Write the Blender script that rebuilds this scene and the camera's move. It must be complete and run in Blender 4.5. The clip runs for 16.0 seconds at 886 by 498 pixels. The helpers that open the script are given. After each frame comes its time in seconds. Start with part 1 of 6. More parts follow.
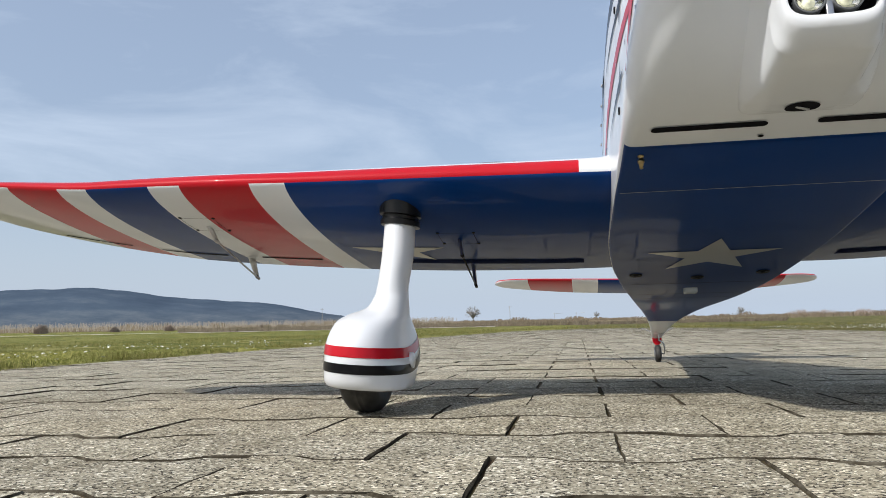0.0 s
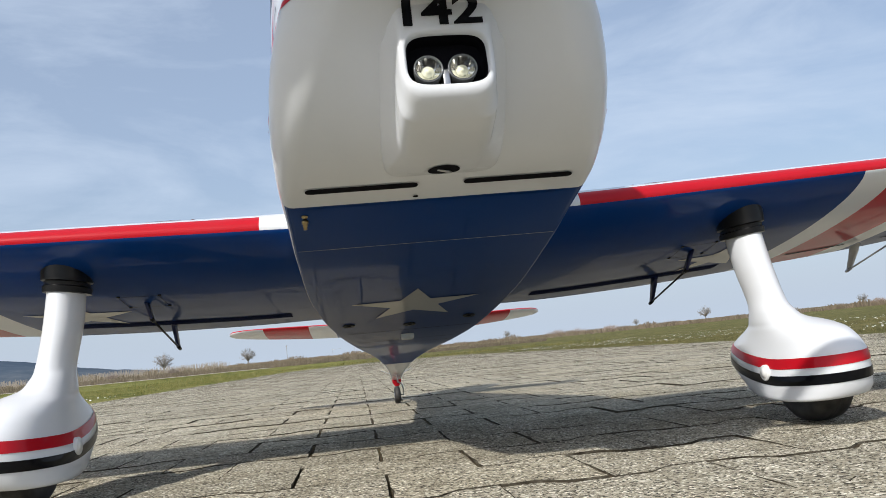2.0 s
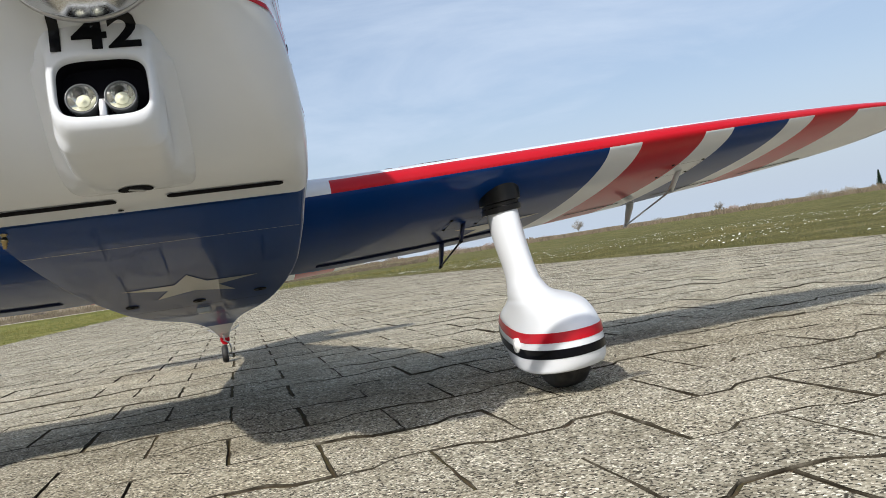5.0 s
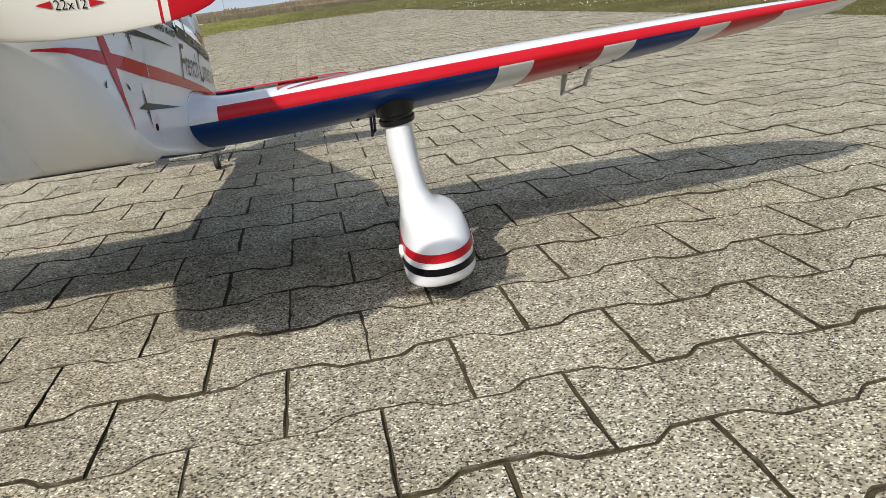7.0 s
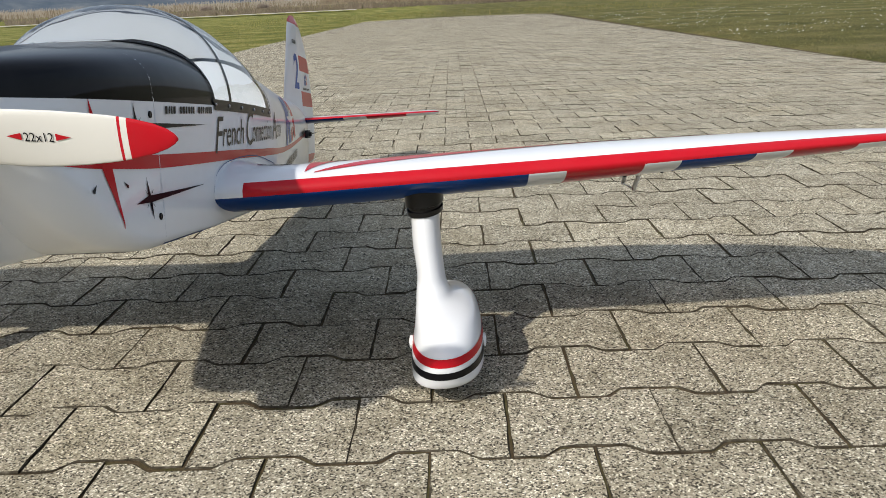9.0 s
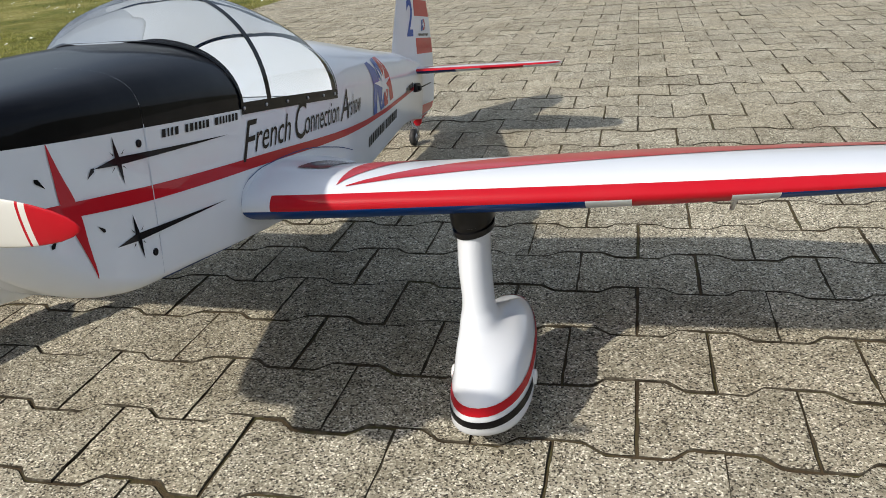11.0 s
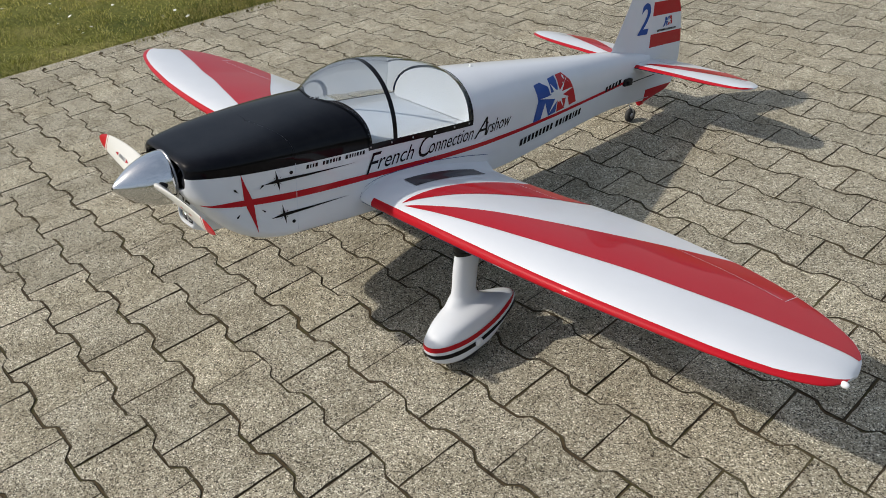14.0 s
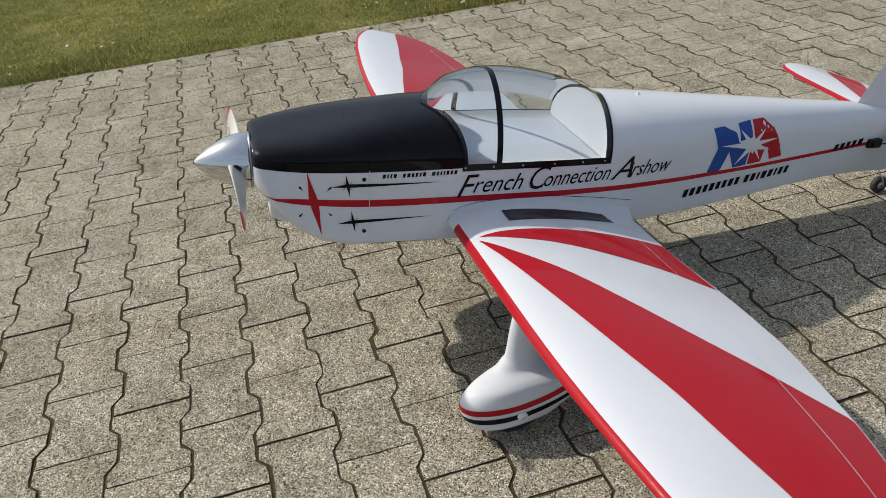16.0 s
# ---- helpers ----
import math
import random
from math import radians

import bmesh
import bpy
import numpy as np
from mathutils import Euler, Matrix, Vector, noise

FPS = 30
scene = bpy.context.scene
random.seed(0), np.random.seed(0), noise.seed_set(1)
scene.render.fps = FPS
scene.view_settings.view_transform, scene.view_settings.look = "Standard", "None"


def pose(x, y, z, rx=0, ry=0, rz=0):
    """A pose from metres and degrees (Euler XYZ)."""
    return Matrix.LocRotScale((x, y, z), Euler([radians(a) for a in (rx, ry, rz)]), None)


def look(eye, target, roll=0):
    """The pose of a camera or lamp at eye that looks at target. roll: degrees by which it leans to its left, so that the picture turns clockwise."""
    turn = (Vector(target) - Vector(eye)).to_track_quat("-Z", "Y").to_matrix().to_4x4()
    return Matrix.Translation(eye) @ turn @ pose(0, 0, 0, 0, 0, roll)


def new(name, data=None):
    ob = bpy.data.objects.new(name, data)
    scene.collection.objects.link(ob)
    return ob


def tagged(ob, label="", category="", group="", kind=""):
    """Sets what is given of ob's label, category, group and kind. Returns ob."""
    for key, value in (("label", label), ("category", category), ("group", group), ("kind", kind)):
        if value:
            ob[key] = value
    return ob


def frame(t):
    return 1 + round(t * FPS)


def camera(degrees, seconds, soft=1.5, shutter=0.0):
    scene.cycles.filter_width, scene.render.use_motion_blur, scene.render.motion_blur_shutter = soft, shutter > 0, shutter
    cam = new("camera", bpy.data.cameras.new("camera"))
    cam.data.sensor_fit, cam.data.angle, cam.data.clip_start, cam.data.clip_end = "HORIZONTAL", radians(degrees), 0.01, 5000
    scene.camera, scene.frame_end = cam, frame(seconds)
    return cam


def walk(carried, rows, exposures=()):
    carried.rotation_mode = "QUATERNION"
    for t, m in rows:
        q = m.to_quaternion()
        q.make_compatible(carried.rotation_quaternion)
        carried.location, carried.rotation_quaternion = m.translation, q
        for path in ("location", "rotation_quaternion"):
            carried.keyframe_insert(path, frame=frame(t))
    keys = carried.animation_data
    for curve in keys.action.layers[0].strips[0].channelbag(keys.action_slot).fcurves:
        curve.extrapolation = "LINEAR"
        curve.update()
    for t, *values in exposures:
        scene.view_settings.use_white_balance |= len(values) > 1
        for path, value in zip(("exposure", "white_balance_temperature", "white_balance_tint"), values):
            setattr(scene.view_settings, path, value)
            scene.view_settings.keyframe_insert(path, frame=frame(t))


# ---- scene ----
cam = camera(59.92, 16.0, soft=0.6)
PATH = [
    (0, (-0.2050, -1.0038, 0.1092), (-0.5647, 0.9527, 0.3158), -1.18),
    (0.5, (-0.1786, -0.9913, 0.1110), (-0.4305, 0.9813, 0.3241), -2.06),
    (1, (-0.1425, -0.9755, 0.1166), (-0.2422, 1.0101, 0.3349), -2.96),
    (1.5, (-0.1179, -0.9727, 0.1296), (-0.0522, 1.0114, 0.3723), -4.12),
    (2, (-0.0891, -0.9662, 0.1366), (0.1352, 1.0036, 0.4009), -5.60),
    (2.5, (-0.0647, -0.9604, 0.1320), (0.2887, 0.9903, 0.3965), -6.78),
    (3, (-0.0342, -0.9616, 0.1328), (0.4094, 0.9730, 0.3790), -7.54),
    (3.5, (-0.0127, -0.9741, 0.1484), (0.4756, 0.9542, 0.3560), -8.04),
    (4, (0.0165, -0.9806, 0.1670), (0.5193, 0.9486, 0.3264), -8.44),
    (4.5, (0.0431, -0.9978, 0.1904), (0.5423, 0.9363, 0.2898), -8.47),
    (5, (0.0845, -1.0036, 0.2026), (0.5870, 0.9320, 0.2290), -8.55),
    (5.2, (0.0979, -1.0090, 0.2131), (0.6063, 0.9253, 0.2056), -8.28),
    (7.3, (0.3927, -1.1327, 0.4810), (0.5038, 0.7527, -0.1770), -8.29),
    (7.5, (0.4125, -1.1414, 0.5006), (0.4275, 0.7541, -0.1373), -7.88),
    (8, (0.4707, -1.1774, 0.5307), (0.3914, 0.7386, -0.0376), -5.20),
    (8.2, (0.4961, -1.1820, 0.5476), (0.4146, 0.7415, 0.0059), -4.36),
    (10.3, (0.5584, -0.8088, 0.5814), (0.4575, 1.0310, -0.1964), -1.10),
    (10.5, (0.6064, -0.8093, 0.6400), (0.3832, 1.0196, -0.1381), -2.22),
    (11, (0.6797, -0.8564, 0.6523), (0.1809, 0.9056, -0.1519), -5.08),
    (11.5, (0.7650, -0.9162, 0.8505), (0.1239, 0.7599, -0.0327), -7.48),
    (12, (0.8334, -1.0367, 1.0657), (0.1035, 0.5552, 0.0998), -7.39),
    (12.5, (1.0441, -1.1118, 1.1456), (0.2098, 0.3811, 0.1088), -5.86),
    (13, (1.2909, -1.1380, 1.1697), (0.3115, 0.2368, 0.0969), -5.01),
    (13.5, (1.4243, -1.0559, 1.1871), (0.2929, 0.1773, 0.0920), -4.67),
    (14, (1.5527, -0.9031, 1.2260), (0.2650, 0.1638, 0.1288), -4.83),
    (14.5, (1.6979, -0.7861, 1.2062), (0.2727, 0.1026, 0.1203), -5.04),
    (15, (1.6868, -0.6575, 1.1846), (0.1599, 0.0491, 0.1033), -5.08),
    (15.5, (1.6371, -0.5085, 1.1753), (0.0343, 0.0267, 0.1054), -5.39),
    (16, (1.5907, -0.3566, 1.1476), (-0.0675, 0.0360, 0.1006), -5.80),
]
walk(cam, [(t, look(eye, target, roll)) for t, eye, target, roll in PATH], [(0.0, 0.15, 6120, 10), (5.2, 0.19, 6150, 10), (7.5, 0.13, 6370, 10), (11.4, 0.08, 6350, 10), (12.2, -0.07, 6370, 10), (16.0, -0.18, 6370, 10)])

# ---------- world, sun ----------
SUN_FROM = Vector((-0.73, -0.90, 1.0)).normalized()
world = bpy.data.worlds.new("sky_world")
scene.world = world
world.use_nodes = True
wn, wl = world.node_tree.nodes, world.node_tree.links
sky = wn.new("ShaderNodeTexSky")
sky.sky_type = "NISHITA"
sky.sun_disc = False
sky.sun_elevation = math.asin(SUN_FROM.z)
sky.sun_rotation = math.atan2(SUN_FROM.x, SUN_FROM.y)
sky.air_density, sky.dust_density, sky.ozone_density = 1.0, 3.5, 1.0
wbg = wn["Background"]
wbg.inputs["Strength"].default_value = 0.127
# thin high cloud over the blue
wtc = wn.new("ShaderNodeTexCoord")
wmap = wn.new("ShaderNodeMapping")
wmap.inputs["Scale"].default_value = (1.2, 1.2, 5.0)
wno = wn.new("ShaderNodeTexNoise")
wno.inputs["Scale"].default_value = 2.1
wno.inputs["Detail"].default_value = 7.0
wno.inputs["Roughness"].default_value = 0.6
wno.inputs["Distortion"].default_value = 0.5
wra = wn.new("ShaderNodeMapRange")
wra.inputs["From Min"].default_value, wra.inputs["From Max"].default_value = 0.42, 0.72
wra.inputs["To Min"].default_value, wra.inputs["To Max"].default_value = 0.35, 0.80
wmix = wn.new("ShaderNodeMix")
wmix.data_type = "RGBA"
wmix.inputs["B"].default_value = (4.7, 5.3, 6.1, 1)
wl.new(wtc.outputs["Generated"], wmap.inputs["Vector"])
wl.new(wmap.outputs["Vector"], wno.inputs["Vector"])
wl.new(wno.outputs["Fac"], wra.inputs["Value"])
# paler haze low over the horizon
wsep = wn.new("ShaderNodeSeparateXYZ")
whz = wn.new("ShaderNodeMapRange")
whz.inputs["From Min"].default_value, whz.inputs["From Max"].default_value = 0.0, 0.32
whz.inputs["To Min"].default_value, whz.inputs["To Max"].default_value = 0.82, 0.0
wmax = wn.new("ShaderNodeMath")
wmax.operation = "MAXIMUM"
wl.new(wtc.outputs["Generated"], wsep.inputs["Vector"])
wl.new(wsep.outputs["Z"], whz.inputs["Value"])
wl.new(wra.outputs["Result"], wmax.inputs[0])
wl.new(whz.outputs["Result"], wmax.inputs[1])
wl.new(wmax.outputs["Value"], wmix.inputs["Factor"])
wl.new(sky.outputs["Color"], wmix.inputs["A"])
wl.new(wmix.outputs["Result"], wbg.inputs["Color"])

sun = new("sun", bpy.data.lights.new("sun", "SUN"))
sun.data.energy, sun.data.angle, sun.data.color = 3.9, radians(1.2), (1.0, 0.93, 0.82)
sun.matrix_world = look(SUN_FROM * 50, (0, 0, 0))


# ---------- material helpers ----------
def mat(name, color, rough=0.5, metal=0.0, coat=0.0, spec=0.5):
    m = bpy.data.materials.new(name)
    m.use_nodes = True
    p = m.node_tree.nodes["Principled BSDF"]
    p.inputs["Base Color"].default_value = (*color, 1)
    p.inputs["Roughness"].default_value = rough
    p.inputs["Metallic"].default_value = metal
    p.inputs["Coat Weight"].default_value = coat
    p.inputs["Coat Roughness"].default_value = 0.03
    p.inputs["Specular IOR Level"].default_value = spec
    return m


def nodes_of(m):
    t = m.node_tree
    return t.nodes, t.links, t.nodes["Principled BSDF"]


def add(m, kind, **values):
    n = m.node_tree.nodes.new(kind)
    for k, v in values.items():
        n.inputs[k.replace("_", " ")].default_value = v
    return n


def ramp(m, source, stops):
    r = m.node_tree.nodes.new("ShaderNodeValToRGB")
    el = r.color_ramp.elements
    while len(el) < len(stops):
        el.new(0.5)
    for e, (pos, c) in zip(el, stops):
        e.position, e.color = pos, (*c, 1)
    m.node_tree.links.new(source, r.inputs["Fac"])
    return r.outputs["Color"]


def mixed(m, a, b, fac, blend="MIX"):
    n = m.node_tree.nodes.new("ShaderNodeMix")
    n.data_type, n.blend_type = "RGBA", blend
    for sock, v in (("A", a), ("B", b), ("Factor", fac)):
        if isinstance(v, (float, int)):
            n.inputs[sock].default_value = v
        elif isinstance(v, tuple):
            n.inputs[sock].default_value = (*v, 1)
        else:
            m.node_tree.links.new(v, n.inputs[sock])
    return n.outputs["Result"]


def position(m, scale=1.0):
    g = m.node_tree.nodes.new("ShaderNodeNewGeometry")
    if scale == 1.0:
        return g.outputs["Position"]
    v = m.node_tree.nodes.new("ShaderNodeVectorMath")
    v.operation = "SCALE"
    v.inputs["Scale"].default_value = scale
    m.node_tree.links.new(g.outputs["Position"], v.inputs[0])
    return v.outputs["Vector"]


def noise_of(m, vec, scale, detail=4.0, rough=0.55, out="Fac"):
    n = add(m, "ShaderNodeTexNoise", Scale=scale, Detail=detail, Roughness=rough)
    m.node_tree.links.new(vec, n.inputs["Vector"])
    return n.outputs[out]


def bump(m, height, strength, dist):
    b = add(m, "ShaderNodeBump", Strength=strength, Distance=dist)
    m.node_tree.links.new(height, b.inputs["Height"])
    return b.outputs["Normal"]


def paint(name, color, grime=0.05, rough=0.35, coat=0.62):
    """Glossy sprayed and polished model paint with faint dust and orange peel."""
    m = mat(name, color, rough, coat=coat, spec=0.04)
    m.node_tree.nodes["Principled BSDF"].inputs["Coat IOR"].default_value = 1.45
    n, l, p = nodes_of(m)
    tc = n.new("ShaderNodeTexCoord")
    dust = noise_of(m, tc.outputs["Object"], 9.0, 6.0, 0.6)
    col = mixed(m, color, tuple(c * 0.8 + 0.03 for c in color), 0.0)
    fac = n.new("ShaderNodeMapRange")
    fac.inputs["From Min"].default_value, fac.inputs["From Max"].default_value = 0.4, 0.8
    fac.inputs["To Max"].default_value = grime * 6
    l.new(dust, fac.inputs["Value"])
    l.new(fac.outputs["Result"], col.node.inputs["Factor"])
    l.new(col, p.inputs["Base Color"])
    fine = noise_of(m, tc.outputs["Object"], 160.0, 2.0)
    l.new(bump(m, fine, 0.02, 0.002), p.inputs["Coat Normal"])
    cr = n.new("ShaderNodeMapRange")
    cr.inputs["To Min"].default_value, cr.inputs["To Max"].default_value = 0.004, 0.03
    l.new(dust, cr.inputs["Value"])
    l.new(cr.outputs["Result"], p.inputs["Coat Roughness"])
    return m


WHITE = paint("white_paint", (0.66, 0.68, 0.71))
RED = paint("red_paint", (0.41, 0.006, 0.014), coat=0.42)
BLUE = paint("blue_paint", (0.0004, 0.031, 0.155), rough=0.4, coat=0.31)
BLACK = paint("black_paint", (0.0012, 0.0016, 0.0034), coat=0.33)
EMBLEMBLUE = paint("emblem_blue_paint", (0.012, 0.065, 0.30), coat=0.4)
CREAM = paint("cream_paint", (0.64, 0.635, 0.595))
STARGREY = paint("star_white_paint", (0.42, 0.41, 0.37))
INTERIOR = mat("cockpit_grey", (0.54, 0.58, 0.64), 0.6)
DARK = mat("engine_black", (0.006, 0.006, 0.007), 0.5, spec=0.3)
# flat black that stands in for the shade in slots, holes and gaps
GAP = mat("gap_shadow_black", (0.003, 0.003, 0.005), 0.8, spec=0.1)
CHROME = mat("polished_aluminium", (0.66, 0.67, 0.68), 0.16, 1.0)
STEEL = mat("steel", (0.45, 0.45, 0.46), 0.35, 1.0)
BRASS = mat("brass", (0.34, 0.26, 0.13), 0.3, 1.0)
RUBBER = mat("tyre_rubber", (0.016, 0.016, 0.017), 0.62)
COLLAR = mat("black_collar", (0.004, 0.004, 0.005), 0.32, spec=0.35)
HORNBLUE = mat("horn_dark_blue", (0.012, 0.018, 0.07), 0.35)
# wing blue darkened to paint the shade inside the flap gap
GAPBLUE = mat("shaded_blue_recess", (0.004, 0.009, 0.045), 0.8, spec=0.02)
HORNGREY = mat("horn_grey", (0.55, 0.54, 0.52), 0.4)
REFLECTOR = mat("lamp_reflector", (0.72, 0.72, 0.70), 0.10, 1.0)
LED = mat("led_chip", (0.78, 0.77, 0.58), 0.4)
WALKWAY = paint("dark_walkway", (0.035, 0.033, 0.04))

# spinner: brushed aluminium
sp_n, sp_l, sp_p = nodes_of(CHROME)
sp_tc = sp_n.new("ShaderNodeTexCoord")
sp_m = add(CHROME, "ShaderNodeMapping", Scale=(4.0, 260.0, 4.0))
sp_l.new(sp_tc.outputs["Object"], sp_m.inputs["Vector"])
sp_f = noise_of(CHROME, sp_m.outputs["Vector"], 6.0, 3.0)
sp_r = sp_n.new("ShaderNodeMapRange")
sp_r.inputs["To Min"].default_value, sp_r.inputs["To Max"].default_value = 0.10, 0.26
sp_l.new(sp_f, sp_r.inputs["Value"])
sp_l.new(sp_r.outputs["Result"], sp_p.inputs["Roughness"])

# tyre grime
tn, tl, tp = nodes_of(RUBBER)
ttc = tn.new("ShaderNodeTexCoord")
tl.new(ramp(RUBBER, noise_of(RUBBER, ttc.outputs["Object"], 60, 5), [(0.35, (0.010, 0.010, 0.011)), (0.75, (0.045, 0.043, 0.04))]), tp.inputs["Base Color"])


def clear_glass(name, tint, gloss_rough=0.02):
    """Thin clear sheet: see-through, with a mirror sheen that grows at a glance."""
    m = bpy.data.materials.new(name)
    m.use_nodes = True
    n, l = m.node_tree.nodes, m.node_tree.links
    n.remove(n["Principled BSDF"])
    tr = n.new("ShaderNodeBsdfTransparent")
    tr.inputs["Color"].default_value = (*tint, 1)
    gl = n.new("ShaderNodeBsdfGlossy")
    gl.inputs["Roughness"].default_value = gloss_rough
    fr = n.new("ShaderNodeFresnel")
    fr.inputs["IOR"].default_value = 1.5
    mx = n.new("ShaderNodeMixShader")
    l.new(fr.outputs["Fac"], mx.inputs["Fac"])
    l.new(tr.outputs["BSDF"], mx.inputs[1])
    l.new(gl.outputs["BSDF"], mx.inputs[2])
    l.new(mx.outputs["Shader"], n["Material Output"].inputs["Surface"])
    return m


GLASS = clear_glass("canopy_glass", (0.90, 0.93, 0.94))
SMOKED = mat("smoky_clear_plastic", (0.10, 0.105, 0.11), 0.15, coat=0.6)
LENS = clear_glass("lamp_lens", (0.96, 0.97, 0.97))


def stone_material(name, per_object):
    """Washed concrete paving stone: grit grains, stains, each stone its own tone."""
    m = mat(name, (0.3, 0.29, 0.26), 0.95, spec=0.08)
    n, l, p = nodes_of(m)
    pos = position(m)
    vor = add(m, "ShaderNodeTexVoronoi", Scale=425.0)
    l.new(pos, vor.inputs["Vector"])
    grain = n.new("ShaderNodeSeparateColor")
    l.new(vor.outputs["Color"], grain.inputs["Color"])
    grains = ramp(m, grain.outputs["Red"], [(0.0, (0.022, 0.019, 0.015)), (0.17, (0.056, 0.049, 0.038)), (0.25, (0.25, 0.227, 0.172)), (0.60, (0.375, 0.345, 0.268)), (0.86, (0.49, 0.457, 0.368)), (1.0, (0.98, 0.95, 0.83))])
    coarse = noise_of(m, pos, 210.0, 3.0)
    col = mixed(m, grains, ramp(m, coarse, [(0.3, (0.21, 0.192, 0.156)), (0.7, (0.46, 0.428, 0.355))]), 0.10)
    if per_object:
        rnd = n.new("ShaderNodeObjectInfo").outputs["Random"]
    else:
        rnd = n.new("ShaderNodeNewGeometry").outputs["Random Per Island"]
    tone = ramp(m, rnd, [(0.0, (0.90, 0.90, 0.89)), (0.5, (1.0, 0.995, 0.985)), (1.0, (1.08, 1.065, 1.03))])
    col = mixed(m, col, tone, 1.0, "MULTIPLY")
    stain = ramp(m, noise_of(m, pos, 2.3, 6.0, 0.62), [(0.36, (0.72, 0.70, 0.66)), (0.58, (1, 1, 1))])
    col = mixed(m, col, stain, 0.55, "MULTIPLY")
    mottle = ramp(m, noise_of(m, pos, 55.0, 5.0, 0.7), [(0.34, (0.70, 0.69, 0.67)), (0.64, (1.16, 1.155, 1.14))])
    col = mixed(m, col, mottle, 0.75, "MULTIPLY")
    patch = ramp(m, noise_of(m, pos, 9.0, 6.0, 0.68), [(0.36, (0.66, 0.645, 0.60)), (0.56, (1.03, 1.03, 1.02))])
    col = mixed(m, col, patch, 0.6, "MULTIPLY")
    l.new(col, p.inputs["Base Color"])
    h = n.new("ShaderNodeMath")
    h.operation = "ADD"
    l.new(vor.outputs["Distance"], h.inputs[0])
    l.new(coarse, h.inputs[1])
    l.new(bump(m, h.outputs["Value"], 0.35, 0.0012), p.inputs["Normal"])
    return m


STONE = stone_material("paving_stone", True)
STONE_FAR = stone_material("paving_stone_joined", False)

JOINT = mat("joint_soil", (0.06, 0.05, 0.035), 0.95, spec=0.1)
jn, jl, jp = nodes_of(JOINT)
jpos = position(JOINT)
jc = ramp(JOINT, noise_of(JOINT, jpos, 11.0, 6.0, 0.65), [(0.34, (0.036, 0.026, 0.015)), (0.48, (0.080, 0.059, 0.034)), (0.60, (0.064, 0.060, 0.023)), (0.74, (0.15, 0.122, 0.085))])
jl.new(jc, jp.inputs["Base Color"])
jl.new(bump(JOINT, noise_of(JOINT, jpos, 220.0, 4.0), 0.8, 0.004), jp.inputs["Normal"])

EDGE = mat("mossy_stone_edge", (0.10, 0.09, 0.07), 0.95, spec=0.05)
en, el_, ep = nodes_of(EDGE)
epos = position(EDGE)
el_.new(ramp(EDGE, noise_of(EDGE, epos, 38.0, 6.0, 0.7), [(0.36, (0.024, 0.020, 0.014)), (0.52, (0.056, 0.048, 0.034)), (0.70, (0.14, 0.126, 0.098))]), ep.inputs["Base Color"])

SOIL = mat("grass_ground", (0.08, 0.09, 0.03), 0.95, spec=0.1)
gn, gl_, gp = nodes_of(SOIL)
gpos = position(SOIL)
gbig = ramp(SOIL, noise_of(SOIL, gpos, 0.7, 7.0, 0.62), [(0.32, (0.064, 0.068, 0.022)), (0.5, (0.116, 0.112, 0.038)), (0.66, (0.20, 0.172, 0.078))])
gfine = ramp(SOIL, noise_of(SOIL, gpos, 45.0, 5.0, 0.7), [(0.32, (0.28, 0.30, 0.28)), (0.68, (1.55, 1.52, 1.45))])
gx_ = gn.new("ShaderNodeSeparateXYZ")
gl_.new(gpos, gx_.inputs["Vector"])
lawn = gn.new("ShaderNodeMapRange")
lawn.inputs["From Min"].default_value, lawn.inputs["From Max"].default_value = -2.0, 0.0
lawn.inputs["To Min"].default_value, lawn.inputs["To Max"].default_value = 1.0, 0.0
gl_.new(gx_.outputs["X"], lawn.inputs["Value"])
# mown lawn on one side of the paving, rough meadow on the other
gbig = mixed(SOIL, gbig, ramp(SOIL, noise_of(SOIL, gpos, 0.9, 7.0, 0.66), [(0.34, (0.075, 0.092, 0.022)), (0.5, (0.165, 0.170, 0.042)), (0.64, (0.31, 0.28, 0.105))]), lawn.outputs["Result"])
gl_.new(mixed(SOIL, gbig, gfine, 0.8, "MULTIPLY"), gp.inputs["Base Color"])
gl_.new(bump(SOIL, noise_of(SOIL, gpos, 30.0, 6.0, 0.7), 1.0, 0.03), gp.inputs["Normal"])


def leafy(name, lo, mid, hi, through_light=0.0):
    m = mat(name, mid, 0.6, spec=0.25)
    n, l, p = nodes_of(m)
    r = n.new("ShaderNodeNewGeometry").outputs["Random Per Island"]
    big = ramp(m, noise_of(m, position(m), 0.55, 5.0, 0.6), [(0.35, (0.78, 0.82, 0.75)), (0.65, (1.18, 1.12, 1.05))])
    l.new(mixed(m, ramp(m, r, [(0.0, lo), (0.55, mid), (1.0, hi)]), big, 0.9, "MULTIPLY"), p.inputs["Base Color"])
    if through_light:
        tr, mx = n.new("ShaderNodeBsdfTranslucent"), n.new("ShaderNodeMixShader")
        l.new(p.inputs["Base Color"].links[0].from_socket, tr.inputs["Color"])
        mx.inputs["Fac"].default_value = through_light
        l.new(p.outputs["BSDF"], mx.inputs[1])
        l.new(tr.outputs["BSDF"], mx.inputs[2])
        l.new(mx.outputs["Shader"], n["Material Output"].inputs["Surface"])
    return m


